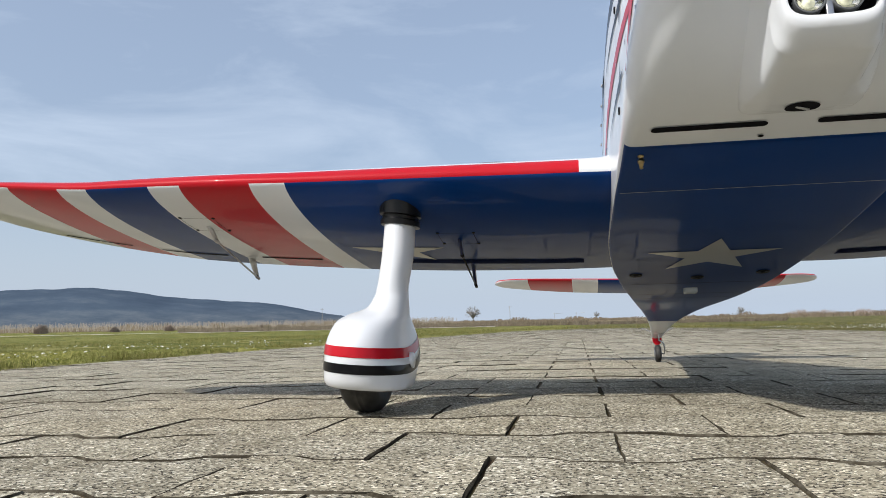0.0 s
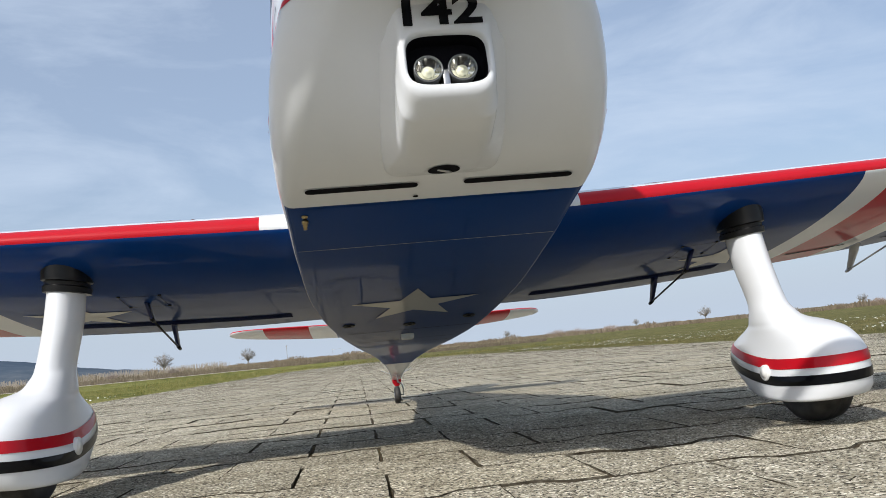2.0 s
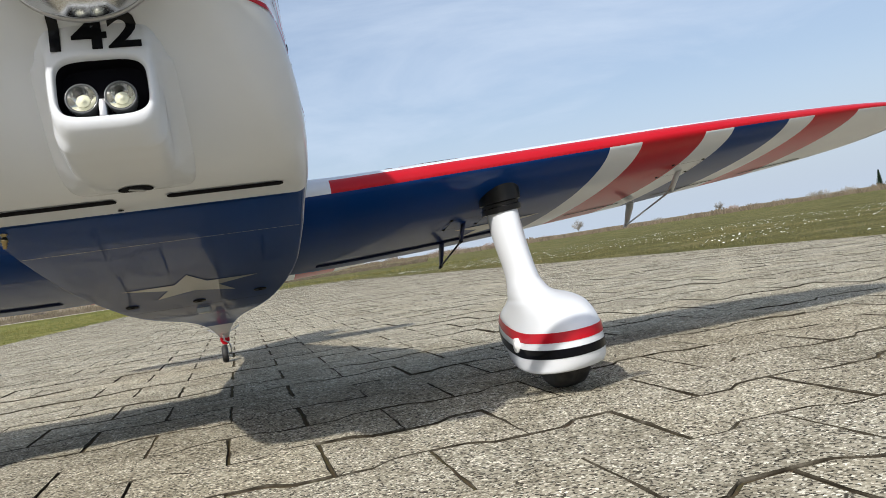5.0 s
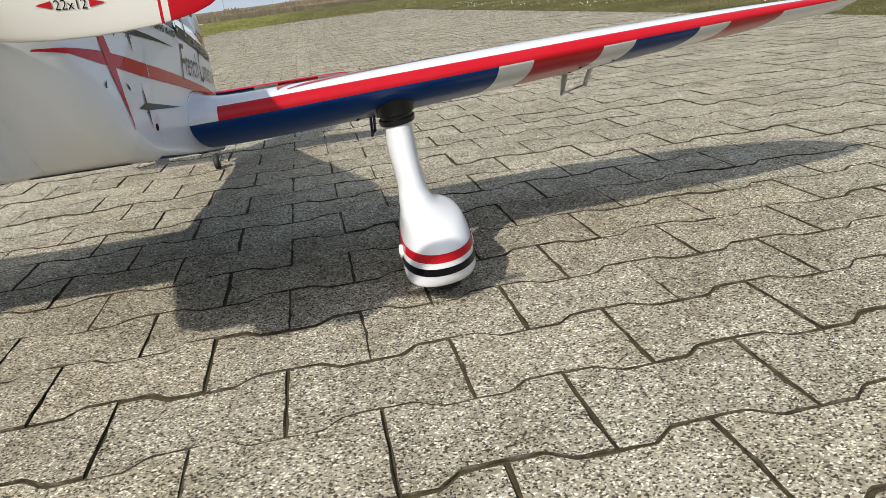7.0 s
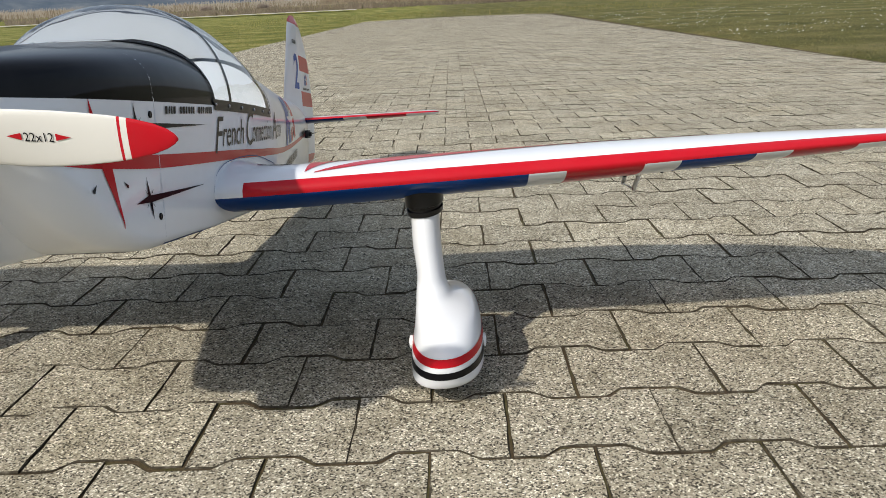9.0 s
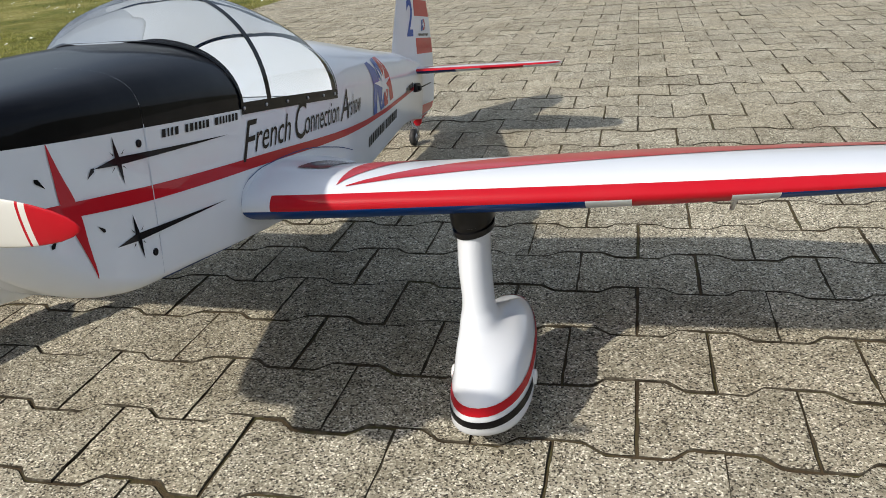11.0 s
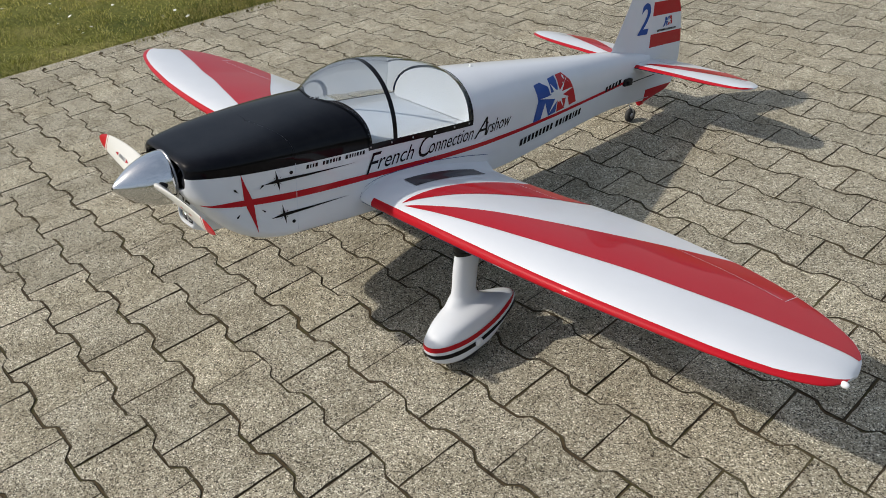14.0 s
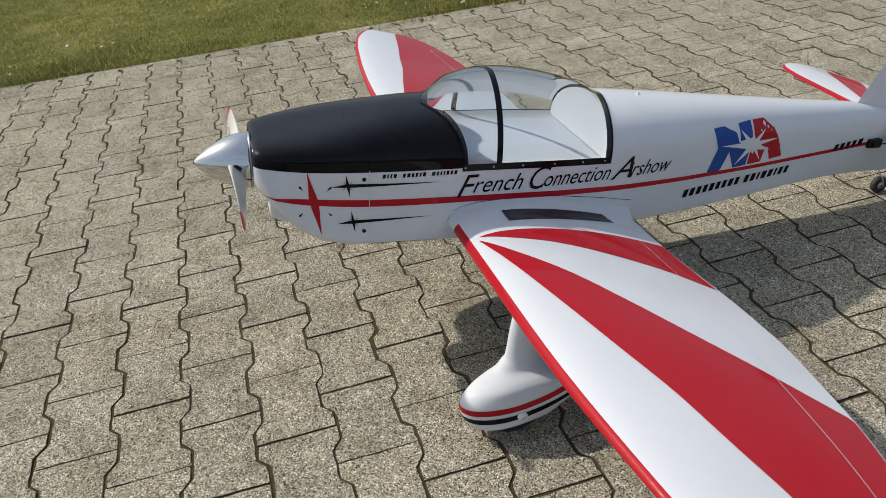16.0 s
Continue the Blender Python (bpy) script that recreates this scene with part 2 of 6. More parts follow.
BLADES = leafy("grass_blades", (0.080, 0.090, 0.020), (0.20, 0.195, 0.052), (0.38, 0.335, 0.14), 0.4)
BLADES_LAWN = leafy("lawn_blades", (0.095, 0.115, 0.022), (0.36, 0.36, 0.090), (0.62, 0.57, 0.24), 0.4)
BLADES_DARK = leafy("meadow_blades", (0.045, 0.050, 0.015), (0.105, 0.098, 0.035), (0.27, 0.23, 0.11))
PETAL = mat("daisy_white", (0.80, 0.80, 0.74), 0.6)
REED = leafy("dry_reed", (0.095, 0.078, 0.058), (0.135, 0.112, 0.084), (0.18, 0.152, 0.115))
SCRUB = leafy("dry_scrub", (0.11, 0.088, 0.064), (0.16, 0.128, 0.095), (0.21, 0.175, 0.135))
# greys of far bare twigs, lightened to paint in distance haze
TWIG = leafy("haze_paled_twig", (0.19, 0.18, 0.175), (0.26, 0.25, 0.245), (0.33, 0.32, 0.31))
REDTWIG = leafy("red_twig", (0.20, 0.155, 0.140), (0.28, 0.225, 0.205), (0.35, 0.30, 0.27))
CONIFER = leafy("conifer", (0.015, 0.03, 0.02), (0.025, 0.045, 0.03), (0.04, 0.06, 0.035))
FIELD = mat("far_field", (0.16, 0.14, 0.08), 0.95, spec=0.1)
fn, fl, fp = nodes_of(FIELD)
fl.new(ramp(FIELD, noise_of(FIELD, position(FIELD), 0.02, 6.0, 0.6), [(0.3, (0.10, 0.10, 0.05)), (0.5, (0.17, 0.14, 0.085)), (0.7, (0.24, 0.20, 0.13))]), fp.inputs["Base Color"])
# distance haze is painted into the hill's blue-grey colours
HILL = mat("haze_tinted_wooded_hill", (0.10, 0.14, 0.19), 1.0, spec=0.0)
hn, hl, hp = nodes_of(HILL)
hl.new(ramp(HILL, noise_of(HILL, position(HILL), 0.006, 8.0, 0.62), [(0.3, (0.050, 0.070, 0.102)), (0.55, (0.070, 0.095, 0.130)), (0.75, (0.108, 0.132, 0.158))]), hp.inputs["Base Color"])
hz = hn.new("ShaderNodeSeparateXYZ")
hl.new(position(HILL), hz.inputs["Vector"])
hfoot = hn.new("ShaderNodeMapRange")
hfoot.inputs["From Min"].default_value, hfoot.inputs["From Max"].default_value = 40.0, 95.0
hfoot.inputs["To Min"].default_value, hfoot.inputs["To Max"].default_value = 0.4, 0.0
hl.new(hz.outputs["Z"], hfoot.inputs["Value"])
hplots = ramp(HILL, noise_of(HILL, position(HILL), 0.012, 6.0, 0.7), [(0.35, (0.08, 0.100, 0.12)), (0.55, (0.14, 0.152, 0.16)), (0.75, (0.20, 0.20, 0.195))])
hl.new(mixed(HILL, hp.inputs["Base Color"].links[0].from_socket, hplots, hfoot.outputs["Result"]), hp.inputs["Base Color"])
GRAVEL = mat("pale_track", (0.5, 0.47, 0.41), 0.9)
# far post wood, haze put in as a paler colour
WOODPOST = mat("haze_paled_post", (0.27, 0.24, 0.20), 0.9)


# ---------- mesh helpers ----------
def part(name, bm, material, parent, label="", smooth=True):
    """One mesh object from a bmesh, under its parent."""
    me = bpy.data.meshes.new(name)
    bmesh.ops.recalc_face_normals(bm, faces=bm.faces)
    bm.to_mesh(me)
    bm.free()
    for m in material if isinstance(material, (list, tuple)) else [material]:
        me.materials.append(m)
    if smooth:
        me.shade_smooth()
    ob = new(name, me)
    ob.parent = parent
    if label:
        tagged(ob, label)
    return ob


def sharpen(bm, degrees):
    """Mark edges sharper than so many degrees, so that smooth shading breaks there."""
    bm.normal_update()
    for e in bm.edges:
        if len(e.link_faces) == 2 and e.calc_face_angle(0.0) > radians(degrees):
            e.smooth = False


def spline(xs, ys):
    """Monotone cubic through the given points."""
    xs, ys = np.array(xs, float), np.array(ys, float)
    h = np.diff(xs)
    d = np.diff(ys) / h
    s = np.zeros(len(xs))
    s[0], s[-1] = d[0], d[-1]
    for i in range(1, len(xs) - 1):
        if d[i - 1] * d[i] > 0:
            w1, w2 = 2 * h[i] + h[i - 1], h[i] + 2 * h[i - 1]
            s[i] = (w1 + w2) / (w1 / d[i - 1] + w2 / d[i])

    def f(x):
        x = min(max(float(x), xs[0]), xs[-1])
        i = min(max(int(np.searchsorted(xs, x)) - 1, 0), len(h) - 1)
        t = (x - xs[i]) / h[i]
        a, b = ys[i], ys[i + 1]
        return float((1 + 2 * t) * (1 - t) ** 2 * a + t * (1 - t) ** 2 * h[i] * s[i] + t * t * (3 - 2 * t) * b + t * t * (t - 1) * h[i] * s[i + 1])

    return f


def loft(bm, rings, closed=True, cap_first=False, cap_last=False):
    """Quads between rings of equal length; gives the rows of faces."""
    rows = [[bm.verts.new(p) for p in ring] for ring in rings]
    faces = []
    for a, b in zip(rows, rows[1:]):
        n = len(a)
        line = []
        for i in range(n if closed else n - 1):
            j = (i + 1) % n
            line.append(bm.faces.new((a[i], a[j], b[j], b[i])))
        faces.append(line)
    if cap_first:
        bm.faces.new(rows[0])
    if cap_last:
        bm.faces.new(list(reversed(rows[-1])))
    return faces


def tube(bm, points, radius, sides=8, caps=True):
    """A round bar along points; radius a number or one for each point."""
    pts = [Vector(p) for p in points]
    rings = []
    for i, p in enumerate(pts):
        d = (pts[min(i + 1, len(pts) - 1)] - pts[max(i - 1, 0)]).normalized()
        u = d.orthogonal().normalized() if i == 0 else (u - d * u.dot(d)).normalized()
        v = d.cross(u)
        r = radius[i] if isinstance(radius, (list, tuple)) else radius
        rings.append([p + (u * math.cos(a) + v * math.sin(a)) * r for a in (k * 2 * math.pi / sides for k in range(sides))])
    loft(bm, rings, True, caps, caps)


def turned(bm, profile, axis_at=(0, 0, 0), axis="y", sides=48, caps=True):
    """A turned body: profile rows of (along, radius)."""
    c = Vector(axis_at)
    rings = []
    for along, r in profile:
        ring = []
        for k in range(sides):
            a = 2 * math.pi * k / sides
            q = {"y": (r * math.cos(a), along, r * math.sin(a)), "x": (along, r * math.cos(a), r * math.sin(a)), "z": (r * math.cos(a), r * math.sin(a), along)}[axis]
            ring.append(c + Vector(q))
        rings.append(ring)
    loft(bm, rings, True, caps, caps)


def box(bm, lo, hi, bev=0.0):
    c = [(a + b) / 2 for a, b in zip(lo, hi)]
    r = bmesh.ops.create_cube(bm, size=1.0, matrix=Matrix.Translation(c) @ Matrix.Diagonal((*[b - a for a, b in zip(lo, hi)], 1)))
    if bev:
        edges = {e for v in r["verts"] for e in v.link_edges}
        bmesh.ops.bevel(bm, geom=list(edges), offset=bev, segments=2, affect="EDGES", profile=0.6)


def mesh_from(name, verts, faces, material):
    me = bpy.data.meshes.new(name)
    me.from_pydata([tuple(map(float, v)) for v in verts] if not isinstance(verts, np.ndarray) else verts.tolist(), [], faces if isinstance(faces, list) else faces.tolist())
    me.materials.append(material)
    return me


def side_of(bvh, y, z, side, lift=0.0007):
    """The point of the hull's side at y, z, lifted off it."""
    hit, nor, *_ = bvh.ray_cast(Vector((side * 0.6, y, z)), Vector((-side, 0, 0)))
    if hit is None:
        return Vector((0.0, y, z))
    if nor.x * side < 0:
        nor = -nor
    return hit + nor * lift


def below_of(bvh, x, y, lift=0.0007, up=False):
    s = 1 if up else -1
    hit, nor, *_ = bvh.ray_cast(Vector((x, y, s * 0.8)), Vector((0, 0, -s)))
    if hit is None:
        return None
    if nor.z * s < 0:
        nor = -nor
    return hit + nor * lift


def front_of(bvh, x, z, lift=0.0007):
    hit, nor, *_ = bvh.ray_cast(Vector((x, -0.8, z)), Vector((0, 1, 0)))
    if hit is None:
        return None
    if nor.y > 0:
        nor = -nor
    return hit + nor * lift


def laid(place, flat, cuts=0):
    """A flat figure of (u, v) polygons, cut finer and laid on a surface by place(u, v)."""
    bm = bmesh.new()
    for poly in flat:
        bm.faces.new([bm.verts.new((u, v, 0)) for u, v in poly])
    bmesh.ops.triangulate(bm, faces=bm.faces[:])
    if cuts:
        bmesh.ops.subdivide_edges(bm, edges=bm.edges[:], cuts=cuts, use_grid_fill=True)
    for v in bm.verts:
        q = place(v.co.x, v.co.y)
        if q is not None:
            v.co = q
    return bm


def sheet(place, left, right, n, m):
    """A strip between two curves left(t), right(t) of (u, v), t from 0 to 1, laid on a surface."""
    bm = bmesh.new()
    rows = []
    for i in range(n + 1):
        a, b = left(i / n), right(i / n)
        row = []
        for j in range(m + 1):
            s = j / m
            q = place(a[0] * (1 - s) + b[0] * s, a[1] * (1 - s) + b[1] * s)
            row.append(bm.verts.new(q) if q is not None else None)
        rows.append(row)
    for r0, r1 in zip(rows, rows[1:]):
        for j in range(m):
            q = [r0[j], r0[j + 1], r1[j + 1], r1[j]]
            if all(q):
                bm.faces.new(q)
    bmesh.ops.remove_doubles(bm, verts=bm.verts[:], dist=1e-6)
    return bm


def lettering(text, width, height, shear=0.0, bold=0.0):
    """The polygons of a line of built-in lettering, scaled to width and height, from its lower left corner."""
    cu = bpy.data.curves.new("letters", "FONT")
    cu.body, cu.shear, cu.offset = text, shear, bold
    cu.resolution_u = 3
    ob = bpy.data.objects.new("letters", cu)
    me = ob.to_mesh()
    co = np.array([v.co[:2] for v in me.vertices])
    lo, hi = co.min(0), co.max(0)
    co = (co - lo) / (hi - lo) * (width, height)
    polys = [[tuple(co[i]) for i in p.vertices] for p in me.polygons]
    ob.to_mesh_clear()
    bpy.data.objects.remove(ob)
    bpy.data.curves.remove(cu)
    return polys

# ---------- the model airplane ----------
from mathutils.bvhtree import BVHTree

BODY = Matrix.Translation((0, 0, 0.320)) @ Matrix.Rotation(radians(-8.65), 4, "X")
plane = tagged(new("model_airplane"), "large white red and blue aerobatic model airplane standing on paving", "model airplane")


def on_plane(name, bm, material, label="", smooth=True):
    ob = part(name, bm, material, plane, label, smooth)
    ob.matrix_basis = BODY
    return ob


# hull tables, along the hull from nose to tail
HY = [-0.404, -0.396, -0.38, -0.35, -0.31, -0.26, -0.20, -0.10, 0.0, 0.2, 0.385, 0.55, 0.70, 0.85, 1.0, 1.15, 1.30, 1.41]
h_wide = spline(HY, [0.098, 0.108, 0.117, 0.130, 0.143, 0.153, 0.160, 0.167, 0.169, 0.168, 0.159, 0.138, 0.116, 0.097, 0.078, 0.060, 0.040, 0.022])
h_foot = spline(HY, [0.092, 0.106, 0.122, 0.142, 0.154, 0.160, 0.162, 0.163, 0.165, 0.167, 0.158, 0.134, 0.111, 0.091, 0.070, 0.048, 0.027, 0.015])
h_low = spline(HY, [0.074, 0.062, 0.042, 0.008, -0.023, -0.043, -0.0505, -0.051, -0.051, -0.051, -0.051, -0.055, -0.050, -0.039, -0.029, -0.025, -0.031, -0.041])
h_sill = spline(HY, [0.121, 0.121, 0.121, 0.121, 0.121, 0.121, 0.121, 0.121, 0.121, 0.118, 0.113, 0.107, 0.101, 0.096, 0.092, 0.090, 0.090, 0.090])
h_top = spline([-0.404, -0.396, -0.38, -0.339, -0.278, -0.174, -0.10, -0.028, 0.05, 0.3, 0.45, 0.55, 0.70, 0.85, 1.0, 1.15, 1.30, 1.41], [0.152, 0.157, 0.160, 0.166, 0.175, 0.191, 0.202, 0.211, 0.216, 0.217, 0.214, 0.209, 0.199, 0.188, 0.177, 0.168, 0.150, 0.134])
h_edge = spline([-0.404, -0.30, -0.20, -0.10, 0.0, 0.05, 1.5], [5.0, 4.6, 3.7, 3.0, 2.5, 2.25, 2.25])
h_keel = spline([-0.404, -0.38, -0.35, -0.31, -0.26, 1.5], [0.012, 0.020, 0.020, 0.012, 0.0, 0.0])
h_round = spline(HY, [0.020, 0.026, 0.034, 0.036, 0.032, 0.024, 0.015, 0.010, 0.005, 0.004, 0.004, 0.004, 0.005, 0.006, 0.008, 0.010, 0.010, 0.008])
lean = spline([-0.30, 0.026, 0.377, 0.75], [0.0, -0.054, 0.036, 0.0])
glass_top = spline([-0.028, 0.0, 0.03, 0.06, 0.10, 0.15, 0.20, 0.26, 0.32, 0.36, 0.39, 0.413, 0.451], [0.211, 0.235, 0.254, 0.267, 0.278, 0.282, 0.279, 0.269, 0.254, 0.241, 0.229, 0.2175, 0.2145])
NB, NC, NS, NT = 5, 6, 9, 15


def top_arc(y, crown, n=NT, e=None, grow=0.0):
    """Half of the hull's upper arc from the sill to the crown, leaning fore and aft."""
    out = []
    for k in range(n + 1):
        t = k / n
        yy = y + lean(y) * t * t
        a = t * math.pi / 2
        w, zs, zc = h_wide(yy) + grow, h_sill(yy), crown(yy) + grow
        q = 2 / (e or h_edge(yy))
        out.append((w * math.cos(a) ** q, yy, zs + (zc - zs) * math.sin(a) ** q))
    return out


def half_section(y):
    wb, w, zb, zs, r = h_foot(y), h_wide(y), h_low(y), h_sill(y), h_round(y)
    out = [((wb - r) * k / NB, y, zb + h_keel(y) * (1 - (k / NB) ** 2)) for k in range(NB)]
    for k in range(NC):
        a = math.pi / 2 * k / NC
        out.append((wb - r + r * math.sin(a), y, zb + r - r * math.cos(a)))
    for k in range(NS):
        t = k / NS
        out.append((wb + (w - wb) * (1 - (1 - t) ** 1.8), y, zb + r + (zs - zb - r) * t))
    return out + top_arc(y, h_top)


def mirrored(half):
    return half + [(-x, y, z) for x, y, z in reversed(half[1:-1])]


FRONT, REAR, SEAM = 0.026, 0.377, -0.176
stations = [-0.404, -0.400, -0.396, -0.388, -0.38, -0.365, -0.35, -0.33, -0.31, -0.285, -0.26, -0.235, -0.215, -0.20, SEAM]
stations_aft = [SEAM, -0.15, -0.125, -0.10, -0.07, -0.04, -0.01, FRONT] + [FRONT + (REAR - FRONT) * k / 20 for k in range(1, 20)] + [REAR, 0.41, 0.44, 0.47, 0.51, 0.55, 0.60, 0.65, 0.70, 0.76, 0.82, 0.88, 0.94, 1.0, 1.06, 1.12, 1.18, 1.24, 1.30, 1.34, 1.37, 1.39, 1.41]
SILL = NB + NC + NS
RING = 2 * (SILL + NT)


def is_top(i):
    return SILL <= i < RING - SILL


# fuselage behind the cowl, open under the canopy
bm = bmesh.new()
rings = [mirrored(half_section(y)) for y in stations_aft]
faces = loft(bm, rings, True, False, True)
drop = []
for row, (y0, y1) in zip(faces, zip(stations_aft, stations_aft[1:])):
    for i, f in enumerate(row):
        if is_top(i) and y0 >= FRONT - 1e-6 and y1 <= REAR + 1e-6:
            drop.append(f)
        elif is_top(i) and y1 <= FRONT + 1e-6:
            f.material_index = 1
        elif (i < NB + 3 or i >= RING - NB - 3) and y0 < 1.17:
            f.material_index = 2
full = bmesh.new()
loft(full, [mirrored(half_section(y)) for y in stations + stations_aft[1:]], True, True, True)
full.normal_update()
HULL = BVHTree.FromBMesh(full)
full.free()
bmesh.ops.delete(bm, geom=drop, context="FACES")
sharpen(bm, 35)
fuselage = on_plane("fuselage", bm, [WHITE, BLACK, BLUE], "glossy white fuselage with black deck and blue belly")

# cowl with an open front
bm = bmesh.new()
rings = [mirrored(half_section(y)) for y in stations]
rings[-1] = [(x, y - 0.0002, z) for x, y, z in rings[-1]]


def mouth(scale, y):
    """The cooling opening round the spinner, as a ring that goes with the cowl's first one."""
    out = []
    for x, _, z in rings[0]:
        a = math.atan2((z - 0.117) / 0.032, x / 0.090)
        c, q = math.cos(a), math.sin(a)
        out.append((0.0915 * scale * math.copysign(abs(c) ** 0.75, c), y, 0.115 + 0.0345 * scale * math.copysign(abs(q) ** 0.75, q)))
    return out


cowl_rings = [mouth(1.0, -0.350), mouth(0.985, -0.398), mouth(1.0, -0.4035), mouth(1.03, -0.4052)] + rings
faces = loft(bm, cowl_rings, True, False, False)
cy = [-0.41] * 4 + stations
for k, row in enumerate(faces):
    for i, f in enumerate(row):
        if k == 0:
            f.material_index = 3
        elif is_top(i):
            f.material_index = 1
        elif i < NB + 2 or i >= RING - NB - 2:
            if cy[k] > -0.2:
                f.material_index = 0
sharpen(bm, 50)
cowl = on_plane("cowl", bm, [WHITE, BLACK, BLUE, DARK], "white engine cowl with black top")
bm = bmesh.new()
ring = mouth(1.0, -0.352)
bm.faces.new([bm.verts.new(p) for p in ring])
part("firewall", bm, DARK, cowl, "black interior behind the propeller")
bm = bmesh.new()
for s in (-1, 1):
    turned(bm, [(0.012 * k, r) for k, r in enumerate((0.022, 0.03, 0.022, 0.03, 0.022, 0.03, 0.024))], (s * 0.035, -0.372, 0.10), "x" if s else "x", 20)
part("engine_cylinder", bm, mat("dark_engine_metal", (0.05, 0.05, 0.055), 0.35, 0.8), cowl, "finned dark engine cylinder")
# cooling slots, drain holes and lines on the cowl's underside; flat dark patches for their inner shade


def under(x, y):
    return below_of(HULL, x, y, 0.0012)


def oval(cx, cy, rx, ry, n=28, turn=0.0):
    c, s = math.cos(turn), math.sin(turn)
    return [(cx + rx * math.cos(a) * c - ry * math.sin(a) * s, cy + rx * math.cos(a) * s + ry * math.sin(a) * c) for a in (2 * math.pi * k / n for k in range(n))]


def pill(x0, x1, y, r, n=8):
    out = [(x1 + r * math.sin(a), y - r * math.cos(a)) for a in (math.pi * k / n for k in range(n + 1))]
    return out + [(x0 - r * math.sin(a), y + r * math.cos(a)) for a in (math.pi * k / n for k in range(n + 1))]


for s in (-1, 1):
    a, b = sorted((s * 0.028, s * 0.129))
    part("slot_lip", laid(lambda u, v: below_of(HULL, u, v, 0.0006), [pill(a, b, -0.2165, 0.0060)], 2), WHITE, cowl, "raised white lip round a cooling slot")
    part("slot", laid(under, [pill(a, b, -0.2170, 0.0052)], 2), GAP, cowl, "narrow dark cooling slot")
part("drain_hole", laid(under, [oval(-0.024, -0.188, 0.003, 0.003)]), GAP, cowl, "small dark drain hole")

# belly colour in front of the wing, its panel line and star
part("belly_panel", sheet(lambda u, v: below_of(HULL, u, v, 0.0006), lambda t: (-0.156 - 0.004 * t, -0.170 + 0.145 * t), lambda t: (0.156 + 0.004 * t, -0.170 + 0.145 * t), 12, 14), BLUE, fuselage, "blue belly panel")
part("panel_line", sheet(lambda u, v: below_of(HULL, u, v, 0.0010), lambda t: (-0.158 + 0.316 * t, -0.0262), lambda t: (-0.158 + 0.316 * t, -0.0247), 16, 1), STARGREY, fuselage, "pale panel line")


def star_poly(cx, cy, r, inner=0.382, turn=-math.pi / 2, n=5):
    return [(cx + (r if k % 2 == 0 else r * inner) * math.cos(turn + math.pi * k / n), cy + (r if k % 2 == 0 else r * inner) * math.sin(turn + math.pi * k / n)) for k in range(2 * n)]


part("star", laid(lambda u, v: below_of(HULL, u, v, 0.0010), [star_poly(0.0, 0.325, 0.110)], 2), STARGREY, fuselage, "off-white five-pointed star on the blue belly")

# wing bolts and a small clear lamp under the belly
for bx_, by_ in ((-0.113, 0.455), (-0.002, 0.482), (0.107, 0.455)):
    q = below_of(HULL, bx_, by_, 0.0)
    bm = bmesh.new()
    turned(bm, [(0.002, 0.0115), (-0.0016, 0.0115), (-0.0022, 0.0100), (-0.0012, 0.0085), (-0.0012, 0.0040), (-0.0030, 0.0036), (-0.0030, 0.0008)], q, "z", 20)
    part("wing_bolt", bm, DARK, fuselage, "dark round wing bolt cap")
bm = bmesh.new()
q = below_of(HULL, -0.002, 0.585, 0.0)
box(bm, (q.x - 0.013, q.y - 0.010, q.z - 0.010), (q.x + 0.013, q.y + 0.012, q.z + 0.004), 0.004)
part("belly_lamp", bm, mat("clear_lamp_plastic", (0.55, 0.57, 0.58), 0.12), fuselage, "small clear lamp under the belly")
for by_ in (0.525, 0.640, 0.70):
    part("belly_line", sheet(lambda u, v: below_of(HULL, u, v, 0.0009), lambda t: (-0.9 * (h_foot(by_) - 0.006) + 1.8 * (h_foot(by_) - 0.006) * t, by_), lambda t: (-0.9 * (h_foot(by_) - 0.006) + 1.8 * (h_foot(by_) - 0.006) * t, by_ + 0.0016), 14, 1), GAP, fuselage, "fine hatch line under the belly")

# chin fairing with the landing lights
NCH = 160


def squircle(hw, zlo, zhi, y, e=5.0, mx=-0.0015):
    cz, hz = (zlo + zhi) / 2, (zhi - zlo) / 2
    out = []
    for k in range(NCH):
        a = 2 * math.pi * k / NCH
        c, s = math.cos(a), math.sin(a)
        r = (abs(c) ** e + abs(s) ** e) ** (-1 / e)
        out.append((mx + hw * r * c, y, cz + hz * r * s))
    return out


def filleted(ring, reach=0.022):
    """Sides that run out into the cowl in a hollow curve."""
    out = []
    for x, y, z in ring:
        hit, ahead = below_of(HULL, x, y, 0.0), front_of(HULL, x, z, 0.0)
        d = min(reach if hit is None else max(hit.z - z, 0.0), reach if ahead is None else max(ahead.y - y, 0.0), reach)
        out.append((x + math.copysign(0.015 * min(1.0, max(0.0, (y + 0.3712) / 0.021)) * ((reach - d) / reach) ** 2.2, x) if z > -0.048 else x, y, z))
    return out


bm = bmesh.new()
chin = [squircle(0.0325, -0.0240, 0.0220, -0.3515, 4.2), squircle(0.0335, -0.0244, 0.0230, -0.366, 4.2), squircle(0.0345, -0.0250, 0.0245, -0.3710, 4.2), squircle(0.0362, -0.0265, 0.0262, -0.3716, 4.2)]
chin += [filleted(r) for r in (squircle(0.0380, -0.0315, 0.060, -0.3710, 5), squircle(0.0400, -0.0350, 0.0750, -0.3675, 5), squircle(0.0412, -0.0390, 0.0815, -0.361, 5), squircle(0.0420, -0.0435, 0.0840, -0.350, 5))]
foot = [-0.346, -0.328, -0.312, -0.297, -0.280, -0.262, -0.245, -0.228]
